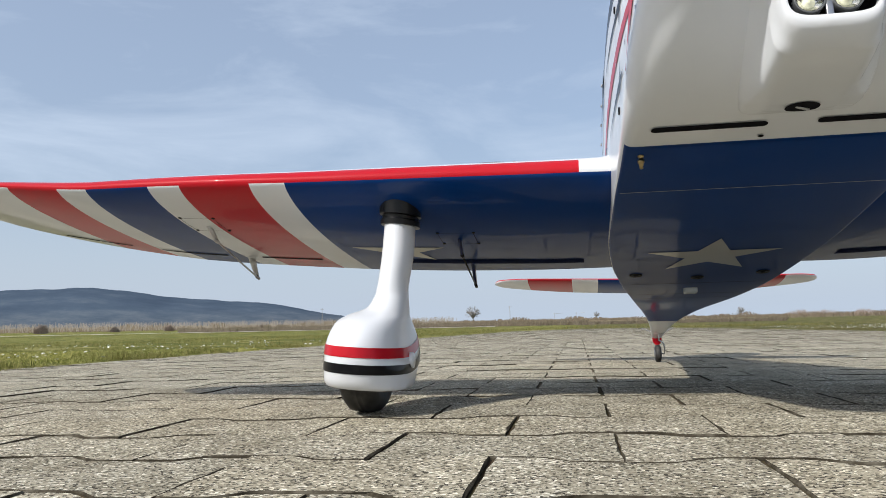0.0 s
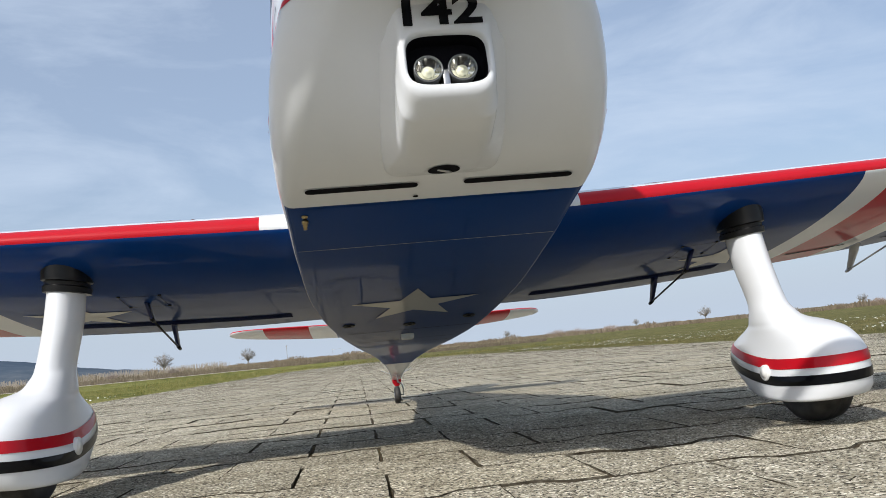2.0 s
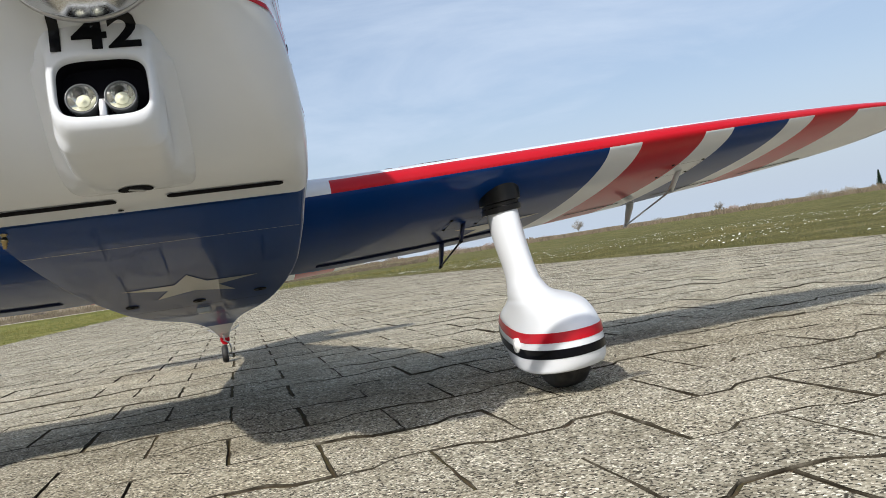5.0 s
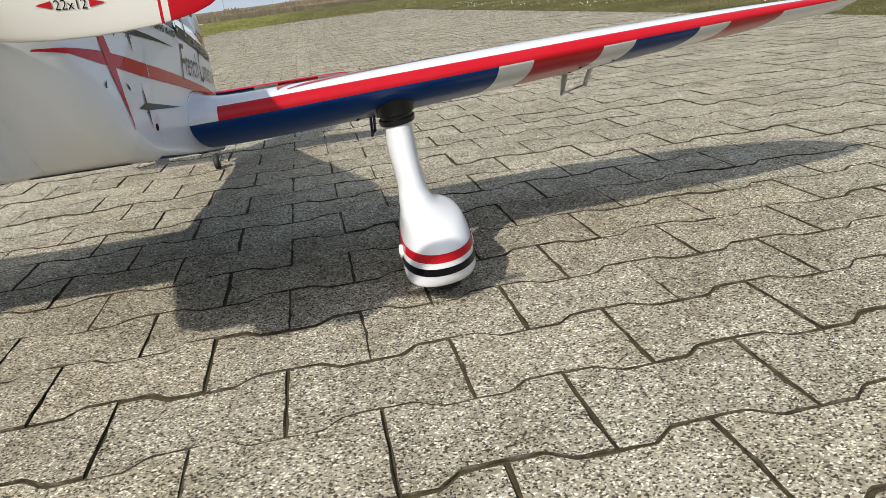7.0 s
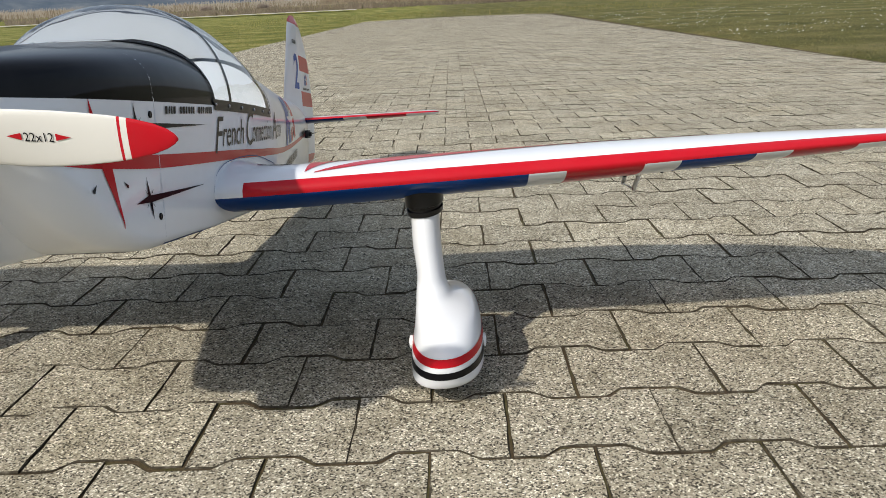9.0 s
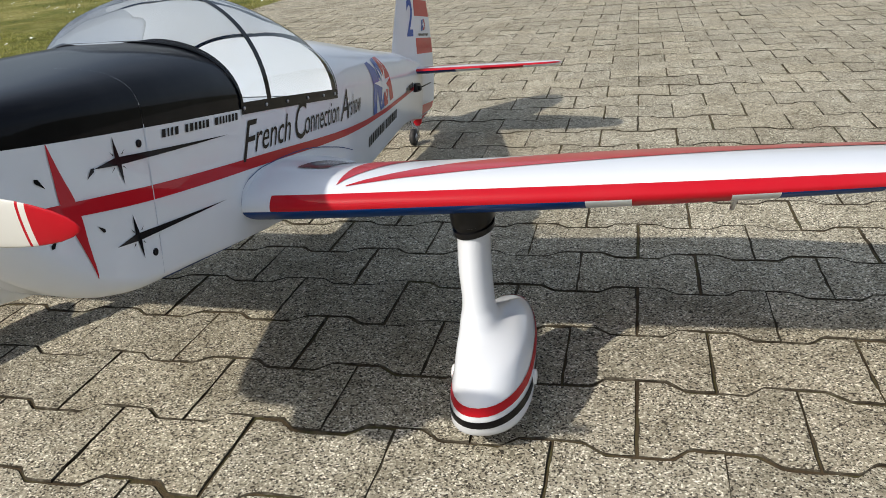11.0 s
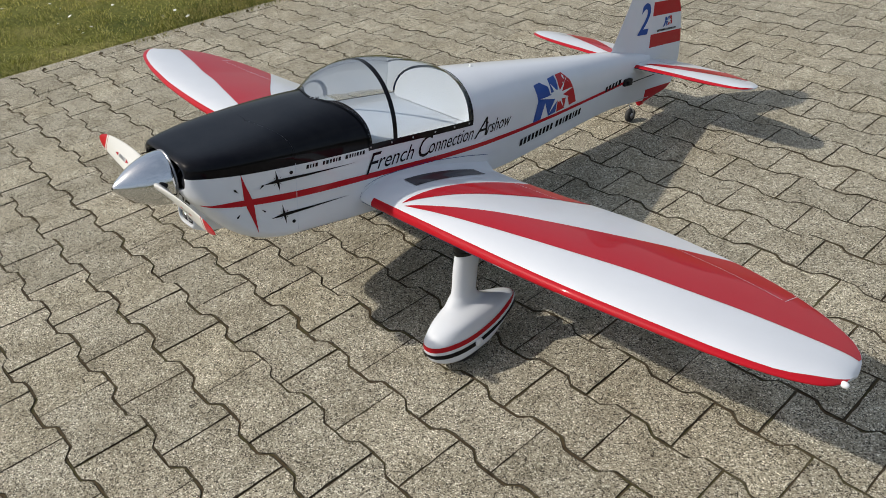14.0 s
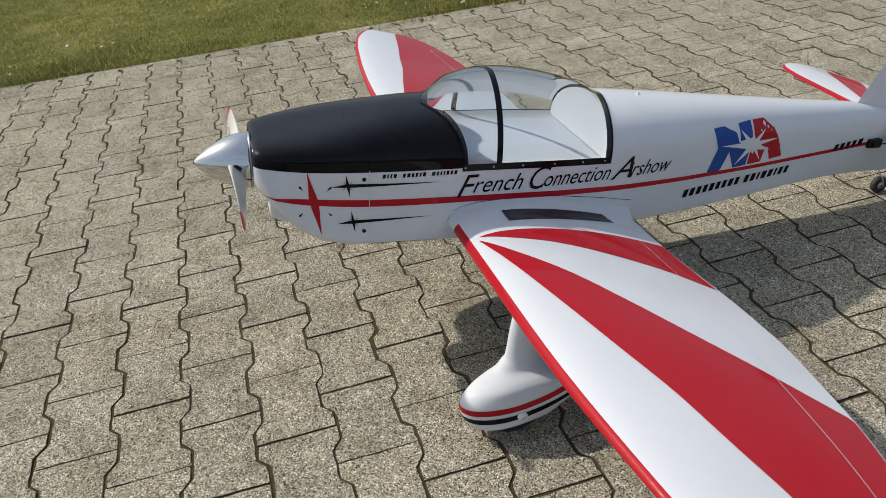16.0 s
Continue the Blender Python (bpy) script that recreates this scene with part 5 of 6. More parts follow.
gear = []
for s in (1, -1):
    M = Matrix.Translation((0.490 if s > 0 else -0.494, AXLE.y, AXLE.z)) @ Matrix.Diagonal((s, 1, 1, 1))
    zs = [0.205, 0.18, 0.16, 0.14, 0.125, 0.115, 0.106, 0.098, 0.092, 0.087, 0.082, 0.078, 0.074, 0.071, 0.068, 0.066, 0.0645, 0.0625, 0.061, 0.0595, 0.058, 0.055, 0.051, 0.046, 0.040, 0.033, 0.025, 0.016, 0.006, -0.004, -0.013, -0.018, -0.022, -0.0245, -0.0265, -0.0282, -0.0290, -0.0295]
    bm = bmesh.new()
    loft(bm, [[M @ Vector(p) for p in leg_ring(z)] for z in zs], True, True, True)
    if s < 0:
        bmesh.ops.reverse_faces(bm, faces=bm.faces[:])
    bm.normal_update()
    LEG = BVHTree.FromBMesh(bm)
    sharpen(bm, 65)
    ob = part("wheel_leg", bm, WHITE, plane, "white streamlined wheel fairing and leg")
    gear.append(ob)

    def round_the_fairing(base, width, lift, material, label):
        bm = bmesh.new()
        rows = []
        n = 96
        for k in range(n):
            a = 2 * math.pi * k / n
            row = []
            for j in range(4):
                y = 0.02 - 0.16 * math.cos(a)
                cz = band_z(y, base) + heel_over(0.055 * math.sin(a)) + width * (j / 3 - 0.5)
                o = M @ Vector((0.25 * math.sin(a) * 0.9, 0.012 - 0.36 * math.cos(a), 0))
                c = M @ Vector((0, 0.012 - 0.05 * math.cos(a), 0))
                zz_ = AXLE.z + cz
                d = Vector((c.x - o.x, c.y - o.y, 0)).normalized()
                hit, nor, *_ = LEG.ray_cast(Vector((o.x, o.y, zz_)), d)
                if hit is not None:
                    cz = band_z(hit.y - AXLE.y, base) + heel_over((hit.x - M.translation.x) * s) + width * (j / 3 - 0.5)
                    hit, nor, *_ = LEG.ray_cast(Vector((o.x, o.y, AXLE.z + cz)), d)
                if hit is None:
                    row.append(None)
                    continue
                if nor.dot(d) > 0:
                    nor = -nor
                row.append(bm.verts.new(hit + nor * lift))
            rows.append(row)
        for k in range(n):
            r0, r1 = rows[k], rows[(k + 1) % n]
            for j in range(3):
                q = [r0[j], r0[j + 1], r1[j + 1], r1[j]]
                if all(q) and (q[0].co - q[3].co).length < 0.06:
                    bm.faces.new(q)
        return part("stripe", bm, material, ob, label)

    round_the_fairing(0.0170, 0.0128, 0.0007, RED, "red fairing stripe")
    round_the_fairing(-0.0038, 0.0120, 0.0007, BLACK, "black fairing stripe")
    # collar at the wing
    bm = bmesh.new()
    rings = []
    for z, g in ((0.196, 0.002), (0.1965, 0.0062), (0.204, 0.0068), (0.2055, 0.0040), (0.210, 0.0044), (0.2115, 0.0080), (0.222, 0.0085), (0.250, 0.0085)):
        yf, yb, xc, hw = (f(0.205) for f in leg_f)
        xc -= 0.03 * (z - 0.205)
        rings.append([M @ Vector((xc + (hw + g) * math.sin(a), (yf + yb) / 2 + ((yb - yf) / 2 + g) * math.cos(a), z - 0.006 + 0.10 * (hw + g) * math.sin(a))) for a in (2 * math.pi * k / 36 for k in range(36))])
    loft(bm, rings, True, True, True)
    sharpen(bm, 40)
    part("collar", bm, COLLAR, ob, "black collar where the leg meets the wing")
    # axle caps
    for side in (1, -1):
        hit, nor, *_ = LEG.ray_cast(M @ Vector((side * 0.2, 0.0, 0.0)), Vector((-side * s, 0, 0)))
        d = side * s
        bm = bmesh.new()
        turned(bm, [(-d * 0.004, 0.0105), (d * 0.0030, 0.0105), (d * 0.0040, 0.0095), (d * 0.0036, 0.0055), (d * 0.0048, 0.0050), (d * 0.0050, 0.0012)], hit, "x", 28)
        part("axle_cap", bm, mat("white_plastic_cap", (0.74, 0.74, 0.73), 0.3) if side > 0 else bpy.data.materials["white_plastic_cap"], ob, "round white axle cap")
    bm = bmesh.new()
    turned(bm, [(-0.014, 0.030), (-0.022, 0.040), (-0.0245, 0.050), (-0.0238, 0.059), (-0.0180, 0.0655), (-0.007, 0.0678), (-0.006, 0.0670), (-0.001, 0.0672), (0.0, 0.0680), (0.001, 0.0672), (0.006, 0.0670), (0.007, 0.0678), (0.0180, 0.0655), (0.0238, 0.059), (0.0245, 0.050), (0.022, 0.040), (0.014, 0.030)], (M.translation.x + s * 0.005, AXLE.y - 0.005, AXLE.z), "x", 56)
    tyre = part("tyre", bm, RUBBER, ob, "black rubber main tyre")

# ---------- setting: ground, pavement base, grass, distance ----------
P, ROW, X0, Y0, AMP = 0.2159, 0.1506, 0.0359, -0.6478, 0.0107
X_LEFT, X_RIGHT, Y_NEAR, Y_FAR = X0 - 13 * P, X0 + 17.5 * P, -8.0, 27.0


def camber(x):
    """The paving falls a little to both edges."""
    return -0.0079 * max(0.0, -x - 0.2) ** 1.5 - 0.0082 * max(0.0, x - 0.8) ** 1.5


def grid_sheet(name, xs, ys, height, material, label, category, kind="structure"):
    verts = [(x, y, height(x, y)) for y in ys for x in xs]
    n = len(xs)
    faces = [(j * n + i, j * n + i + 1, (j + 1) * n + i + 1, (j + 1) * n + i) for j in range(len(ys) - 1) for i in range(n - 1)]
    me = mesh_from(name, verts, faces, material)
    me.shade_smooth()
    return tagged(new(name, me), label, category, kind=kind)


def far_rise(x, y):
    """The land beyond the field climbs gently."""
    d = math.hypot(x, y)
    return 0.0110 * min(max(0.0, d - 45.0), 420.0)


def ground_z(x, y):
    edge = camber(min(max(x, X_LEFT), X_RIGHT))
    if X_LEFT - 0.02 < x < X_RIGHT + 0.02 and y < Y_FAR:
        return edge - 0.022
    out = max(X_LEFT - x, x - X_RIGHT, 0.0, y - Y_FAR if X_LEFT < x < X_RIGHT else 0)
    rise = 0.012 * min(1, out / 0.15) + 0.03 * noise.noise(Vector((x * 0.25, y * 0.25, 0))) * min(1, out / 3)
    return edge - 0.022 * (1 - min(1, out / 0.06)) + rise - 0.004 + far_rise(x, y)


gx = [-2600, -700, -200, -80, -40, -24, -16, -12, -9, -7, -5.5, -4.6, -4, -3.6, -3.3, -3.0, X_LEFT - 0.08, X_LEFT - 0.05, X_LEFT - 0.025, X_LEFT - 0.005, X_LEFT + 0.04, -2.2, -1.5, -0.8, 0, 0.8, 1.6, 2.4, 3.2, X_RIGHT - 0.02, X_RIGHT + 0.005, X_RIGHT + 0.03, X_RIGHT + 0.07, X_RIGHT + 0.15, X_RIGHT + 0.3, 4.3, 4.6, 5.4, 6.6, 8, 10, 14, 20, 32, 60, 160, 600, 2600]
gy = [-2600, -700, -60, -20, -9, -6, -4.5] + [-3.6 + 0.6 * k for k in range(64)] + [36, 40, 46, 54, 66, 85, 120, 200, 500, 1400, 3600]
ground = grid_sheet("ground", gx, gy, ground_z, SOIL, "grass ground with bare patches reaching the horizon", "grass")
# strip of dark soil showing in the joints
bx = [X_LEFT + 0.01 + (X_RIGHT - X_LEFT - 0.02) * k / 24 for k in range(25)]
by = [Y_NEAR + (Y_FAR - Y_NEAR) * k / 60 for k in range(61)]
pavement = grid_sheet("pavement", bx, by, lambda x, y: camber(x) - 0.0024, JOINT, "grey interlocking concrete paving with mossy joints", "pavement")


def thin_blades(name, count, area, density_edge, size, seed, material, label, lean_amount=0.5, patch=2.3, wide=0.055, share=0.42):
    """Upright blades scattered over a patch, one mesh."""
    rng = np.random.default_rng(seed)
    x0, x1, y0, y1 = area
    u = rng.random(count) ** density_edge
    x = x0 + (x1 - x0) * u
    y = y0 + (y1 - y0) * rng.random(count)
    clump = np.array([noise.noise(Vector((a * patch, b * patch, 3.1))) for a, b in zip(x, y)])
    keep = rng.random(count) < share + 1.2 * clump
    x, y, clump = x[keep], y[keep], clump[keep]
    n = len(x)
    z = np.array([ground_z(a, b) for a, b in zip(x, y)])
    h = size * (0.45 + 0.9 * rng.random(n)) * (1 + 1.3 * clump)
    a = rng.random(n) * 2 * np.pi
    w = size * wide * (0.7 + 0.6 * rng.random(n))
    lx, ly = (rng.random((2, n)) - 0.5) * 2 * lean_amount * h
    ca, sa = np.cos(a) * w, np.sin(a) * w
    v = np.empty((n, 5, 3))
    v[:, 0] = np.c_[x - ca, y - sa, z - 0.004]
    v[:, 1] = np.c_[x + ca, y + sa, z - 0.004]
    v[:, 2] = np.c_[x + ca * 0.7 + lx * 0.4, y + sa * 0.7 + ly * 0.4, z + h * 0.6]
    v[:, 3] = np.c_[x - ca * 0.7 + lx * 0.4, y - sa * 0.7 + ly * 0.4, z + h * 0.6]
    v[:, 4] = np.c_[x + lx, y + ly, z + h]
    base = (np.arange(n) * 5)[:, None]
    faces = [tuple(q) for q in (base + np.array([0, 1, 2, 3])).tolist()] + [tuple(q) for q in (base + np.array([3, 2, 4])).tolist()]
    me = mesh_from(name, v.reshape(-1, 3), faces, material)
    return tagged(new(name, me), label, "grass", kind="stuff")


thin_blades("grass", 130000, (X_LEFT - 0.01, -6.6, -2.6, 6.0), 1.35, 0.015, 3, BLADES, "short green and straw-coloured grass beside the paving", 1.3)
thin_blades("grass", 190000, (X_LEFT - 0.01, -6.4, -2.6, 5.0), 1.1, 0.015, 23, BLADES_LAWN, "tangled short lawn beside the paving", 1.5, 7.0, 0.14, 0.5)
thin_blades("grass", 40000, (X_LEFT - 0.01, -12.0, 6.0, 26.0), 1.3, 0.034, 4, BLADES, "short green and straw-coloured grass beside the paving", 0.8)
thin_blades("grass", 90000, (X_RIGHT + 0.01, 9.0, 0.6, 14.0), 1.3, 0.019, 5, BLADES_DARK, "short green and straw-coloured grass beside the paving", 0.8)
thin_blades("grass", 46000, (X_RIGHT + 0.01, 24.0, 6.0, 40.0), 1.2, 0.028, 6, BLADES_DARK, "short green and straw-coloured grass beside the paving", 0.8)
thin_blades("grass", 9000, (X_LEFT + 0.09, X_LEFT - 0.22, -2.6, 6.0), 1.0, 0.034, 13, BLADES, "ragged tufts of grass over the paving edge", 0.9)
thin_blades("grass", 8000, (X_RIGHT - 0.09, X_RIGHT + 0.22, 0.6, 14.0), 1.0, 0.024, 14, BLADES_DARK, "ragged tufts of grass over the paving edge", 0.9)
thin_blades("grass", 9000, (X_LEFT - 6, X_RIGHT + 6, Y_FAR + 0.1, Y_FAR + 14), 1.0, 0.09, 7, BLADES, "short grass past the end of the paving", 0.8)


def daisies(name, count, area, seed, size, lift):
    rng = np.random.default_rng(seed)
    x0, x1, y0, y1 = area
    verts, faces = [], []
    for _ in range(count):
        x, y = x0 + (x1 - x0) * rng.random() ** 1.2, y0 + (y1 - y0) * rng.random()
        if noise.noise(Vector((x * 0.8, y * 0.8, 9.0))) < 0.02:
            continue
        r = size * (0.6 + 0.8 * rng.random())
        z = ground_z(x, y) + lift * (0.6 + 0.6 * rng.random())
        tx, ty = (rng.random(2) - 0.5) * 0.9
        b = len(verts)
        for k in range(7):
            a = 2 * math.pi * k / 7
            dx, dy = r * math.cos(a), r * math.sin(a)
            verts.append((x + dx, y + dy, z + dx * tx + dy * ty))
        verts.append((x, y, z + r * 0.35))
        faces += [(b + k, b + (k + 1) % 7, b + 7) for k in range(7)]
    return tagged(new(name, mesh_from(name, verts, faces, PETAL)), "small white daisies scattered in the grass", "flowers", kind="stuff")


daisies("daisies", 700, (X_LEFT - 0.1, -7.5, -2.5, 9.0), 1, 0.0105, 0.018)
daisies("daisies", 2600, (X_RIGHT + 0.15, 14.0, 1.0, 24.0), 2, 0.0105, 0.030)

# fields, track and hills
track_v, track_f = [], []
for k in range(61):
    a = radians(7 + 42 * k / 60)
    for d in (56.6, 58.6):
        track_v.append((-math.sin(a) * d, math.cos(a) * d, far_rise(0, d) + 0.07))
for k in range(60):
    track_f.append((2 * k, 2 * k + 1, 2 * k + 3, 2 * k + 2))
track = tagged(new("gravel_track", mesh_from("gravel_track", track_v, track_f, GRAVEL)), "pale gravel track along the field edge", "track", kind="structure")
field = grid_sheet("far_field", [-900, -300, -100, -30, 30, 100, 300, 900], [95, 98, 130, 260, 600, 1200, 2300], lambda x, y: (0.12 if y > 96 else -0.4) + far_rise(x, y), FIELD, "brown and straw-coloured far fields", "field")


def azimuth(deg, dist):
    """A point at so many degrees left of the paving's direction."""
    return Vector((-math.sin(radians(deg)) * dist, math.cos(radians(deg)) * dist, 0))


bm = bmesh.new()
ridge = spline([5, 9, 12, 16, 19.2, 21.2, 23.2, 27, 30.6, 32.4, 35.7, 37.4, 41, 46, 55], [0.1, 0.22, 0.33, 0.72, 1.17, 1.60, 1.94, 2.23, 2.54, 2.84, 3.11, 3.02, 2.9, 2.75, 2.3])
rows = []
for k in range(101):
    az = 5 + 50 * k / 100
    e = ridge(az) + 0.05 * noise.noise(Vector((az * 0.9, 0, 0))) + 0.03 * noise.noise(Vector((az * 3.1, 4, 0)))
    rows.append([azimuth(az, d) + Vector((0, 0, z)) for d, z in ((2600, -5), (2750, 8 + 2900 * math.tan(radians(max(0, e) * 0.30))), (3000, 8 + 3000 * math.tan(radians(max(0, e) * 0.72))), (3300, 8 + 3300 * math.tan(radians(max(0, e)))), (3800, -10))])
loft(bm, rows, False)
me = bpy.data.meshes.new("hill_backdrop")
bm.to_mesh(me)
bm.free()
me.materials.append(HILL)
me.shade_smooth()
tagged(new("hill_backdrop", me), "long wooded hill with blue haze painted into its colour", "hill", kind="structure")


def twigs(bm, p, d, length, r, depth, rng, spread):
    """A limb that forks into finer ones."""
    q = p + d * length
    tube(bm, [p, (p + q) / 2 + Vector((rng.uniform(-1, 1), rng.uniform(-1, 1), rng.uniform(-0.5, 0.5))) * length * 0.07, q], [r, r * 0.8, r * 0.62], 4 if depth < 3 else 6, False)
    if depth == 0:
        return
    for _ in range(3 if depth > 1 else 4):
        v = (d + Vector((rng.uniform(-1, 1), rng.uniform(-1, 1), rng.uniform(-0.45, 0.75))) * spread).normalized()
        twigs(bm, p + d * length * rng.uniform(0.55, 1.0), v, length * rng.uniform(0.58, 0.8), r * 0.66, depth - 1, rng, spread)


def bare_tree(az, dist, height, seed, label):
    rng = random.Random(seed)
    base = azimuth(az, dist)
    base.z = 0.1 + far_rise(base.x, base.y)
    thing = tagged(new("tree"), label, "tree", "bare trees along the field")
    thing.location = base
    bm = bmesh.new()
    tube(bm, [(0, 0, -0.3), (0.02 * height, 0, height * 0.15), (0, 0.01 * height, height * 0.26)], [height * 0.036, height * 0.028, height * 0.024], 8)
    part("trunk", bm, TWIG, thing)
    bm = bmesh.new()
    for k in range(70):
        # limbs reach for points all over a round crown
        u, a = rng.uniform(-0.75, 1.0), rng.uniform(0, 2 * math.pi)
        c, rad = math.sqrt(max(0.0, 1 - u * u)), rng.uniform(0.75, 1.05)
        q = Vector((math.cos(a) * c * 0.50, math.sin(a) * c * 0.50, 0.60 + 0.40 * u * rad)) * height
        q.x, q.y = q.x * rad, q.y * rad
        p = Vector((0, 0, height * rng.uniform(0.16, 0.34)))
        mid = p.lerp(q, 0.5) + Vector((0, 0, 0.05 * height))
        tube(bm, [p, mid, q], [height * 0.013, height * 0.008, height * 0.004], 4, False)
        for _ in range(7):
            o = mid.lerp(q, rng.uniform(0.0, 1.0))
            e = (q - p).normalized() + Vector((rng.uniform(-1, 1), rng.uniform(-1, 1), rng.uniform(-0.7, 0.9)))
            tube(bm, [o, o + e.normalized() * height * rng.uniform(0.08, 0.17)], [height * 0.0055, height * 0.003], 3, False)
    part("crown", bm, TWIG, thing, "bare crown of fine twigs", False)
    return thing


for k, (az, dist, hgt) in enumerate(((8.4, 210, 4.15), (14.1, 190, 4.4), (-10.6, 260, 2.7), (-20.0, 230, 2.1), (-24.8, 190, 3.15), (-34.75, 170, 2.1), (-0.7, 300, 2.6))):
    bare_tree(az, dist, hgt, 40 + k, "bare round-crowned tree at the edge of the field")


def shrub(name, az, dist, wide, high, seed, material, label, category="bush"):
    """A brushwood clump of many upright stems."""
    rng = random.Random(seed)
    base = azimuth(az, dist)
    base.z = 0.05 + far_rise(base.x, base.y)
    thing = tagged(new(name), label, category, "bushes along the field edge")
    thing.location = base
    bm = bmesh.new()
    for _ in range(230):
        x, y = rng.gauss(0, 0.36) * wide, rng.gauss(0, 0.2) * wide
        h = high * rng.uniform(0.45, 1.0) * max(0.3, 1 - (abs(x) / wide) ** 1.6)
        d = Vector((rng.gauss(0, 0.22) + 0.25 * x / wide, rng.gauss(0, 0.2), 1)).normalized()
        p = Vector((x, y, -0.1))
        tube(bm, [p, p + d * h * 0.55, p + d * h + Vector((rng.gauss(0, 0.1), rng.gauss(0, 0.1), 0)) * high], [0.03 * high * 0.6, 0.014 * high, 0.004 * high], 3, False)
        for _ in range(2):
            q = p + d * h * rng.uniform(0.35, 0.8)
            e = (d + Vector((rng.gauss(0, 0.6), rng.gauss(0, 0.5), 0.2))).normalized()
            tube(bm, [q, q + e * h * 0.4], [0.012 * high, 0.003 * high], 3, False)
    tagged(part("brushwood", bm, material, thing, "", False), kind="stuff")
    return thing


for k, (az, dist, wide, high, m_) in enumerate(((-14.4, 120, 3.6, 1.15, REDTWIG), (-15.9, 118, 2.8, 1.1, REDTWIG), (-18.2, 110, 2.6, 1.05, REDTWIG), (-22.3, 130, 2.6, 0.8, REDTWIG), (-35.7, 125, 2.2, 1.1, REDTWIG), (-41.2, 125, 3.6, 1.35, TWIG), (-42.9, 125, 2.6, 1.2, TWIG), (-30.5, 190, 2.6, 1.0, TWIG),
                                                (13.6, 82, 1.2, 0.8, REDTWIG), (17.5, 90, 1.3, 0.8, REDTWIG), (38.5, 86, 1.1, 1.0, REDTWIG), (34.0, 88, 0.8, 0.7, REDTWIG), (30.5, 90, 0.9, 0.8, REDTWIG), (24.0, 95, 1.0, 0.7, REDTWIG))):
    shrub("bush", az, dist, wide, high, 70 + k, m_, "leafless reddish brushwood bush" if m_ is REDTWIG else "leafless grey brushwood bush")

# reeds and vine rows along the field edge
rng = random.Random(5)
verts, faces = [], []


def strand(p, h, w, lx, ly):
    b = len(verts)
    verts.extend([(p.x - w, p.y, p.z), (p.x + w, p.y, p.z), (p.x + lx + w * 0.5, p.y + ly, p.z + h), (p.x + lx - w * 0.5, p.y + ly, p.z + h)])
    faces.append((b, b + 1, b + 2, b + 3))


for _ in range(11000):
    az = rng.uniform(-13.5, 30)
    d = rng.uniform(62, 76)
    p = azimuth(az, d)
    h = rng.uniform(0.35, 0.95) * (0.55 + 0.6 * abs(noise.noise(Vector((az * 0.9, 0, 1)))))
    strand(p + Vector((0, 0, far_rise(p.x, p.y))), h * (0.66 if az > 0 else 0.42), rng.uniform(0.012, 0.03), rng.gauss(0, 0.12), rng.gauss(0, 0.1))
tagged(new("reeds", mesh_from("reeds", verts, faces, REED)), "belt of dry straw-coloured reeds", "reeds", kind="stuff")
verts, faces = [], []
for row in range(7):
    for k in range(120):
        az = 10 + 40 * (k + 0.35 * (row % 3)) / 120
        p = azimuth(az, 92 + row * 7)
        p.z = 0.1 + far_rise(p.x, p.y)
        strand(p, rng.uniform(0.8, 1.05), 0.03, 0, 0)
        for _ in range(2):
            strand(p + Vector((rng.uniform(-0.8, 0.8), 0.2, 0)), rng.uniform(0.5, 1.0), 0.03, rng.gauss(0, 0.3), 0)
tagged(new("vineyard", mesh_from("vineyard", verts, faces, WOODPOST)), "bare winter vine rows with posts", "vineyard", kind="stuff")
verts, faces = [], []
for _ in range(9000):
    az = rng.uniform(-48, 46)
    d = rng.uniform(96, 125)
    p = azimuth(az, d)
    p.z = far_rise(p.x, p.y)
    strand(p, rng.uniform(0.35, 1.0) * (0.5 + 0.9 * abs(noise.noise(Vector((az * 0.5, 0, 7))))), rng.uniform(0.03, 0.09), rng.gauss(0, 0.25), 0)
tagged(new("dry_scrub", mesh_from("dry_scrub", verts, faces, SCRUB)), "low dry scrub along the far field edge", "scrub", kind="stuff")
# dark conifer at the right field edge
base = azimuth(-44.75, 150)
base.z = far_rise(base.x, base.y)
con = tagged(new("tree"), "single dark conifer by the field", "tree")
con.location = base
con.scale = (0.5, 0.5, 0.5)
bm = bmesh.new()
tube(bm, [(0, 0, 0), (0, 0, 5.5)], [0.2, 0.04], 8)
part("trunk", bm, TWIG, con)
bm = bmesh.new()
for k in range(420):
    z = 0.8 + 5.6 * (k / 420)
    r = 1.5 * (1 - z / 6.8) + 0.1
    a = k * 2.399
    d = Vector((math.cos(a), math.sin(a), -0.25))
    tube(bm, [Vector((0, 0, z)), Vector((0, 0, z)) + d * r * rng.uniform(0.7, 1.1)], [0.10, 0.03], 3, False)
part("crown", bm, CONIFER, con, "", False)
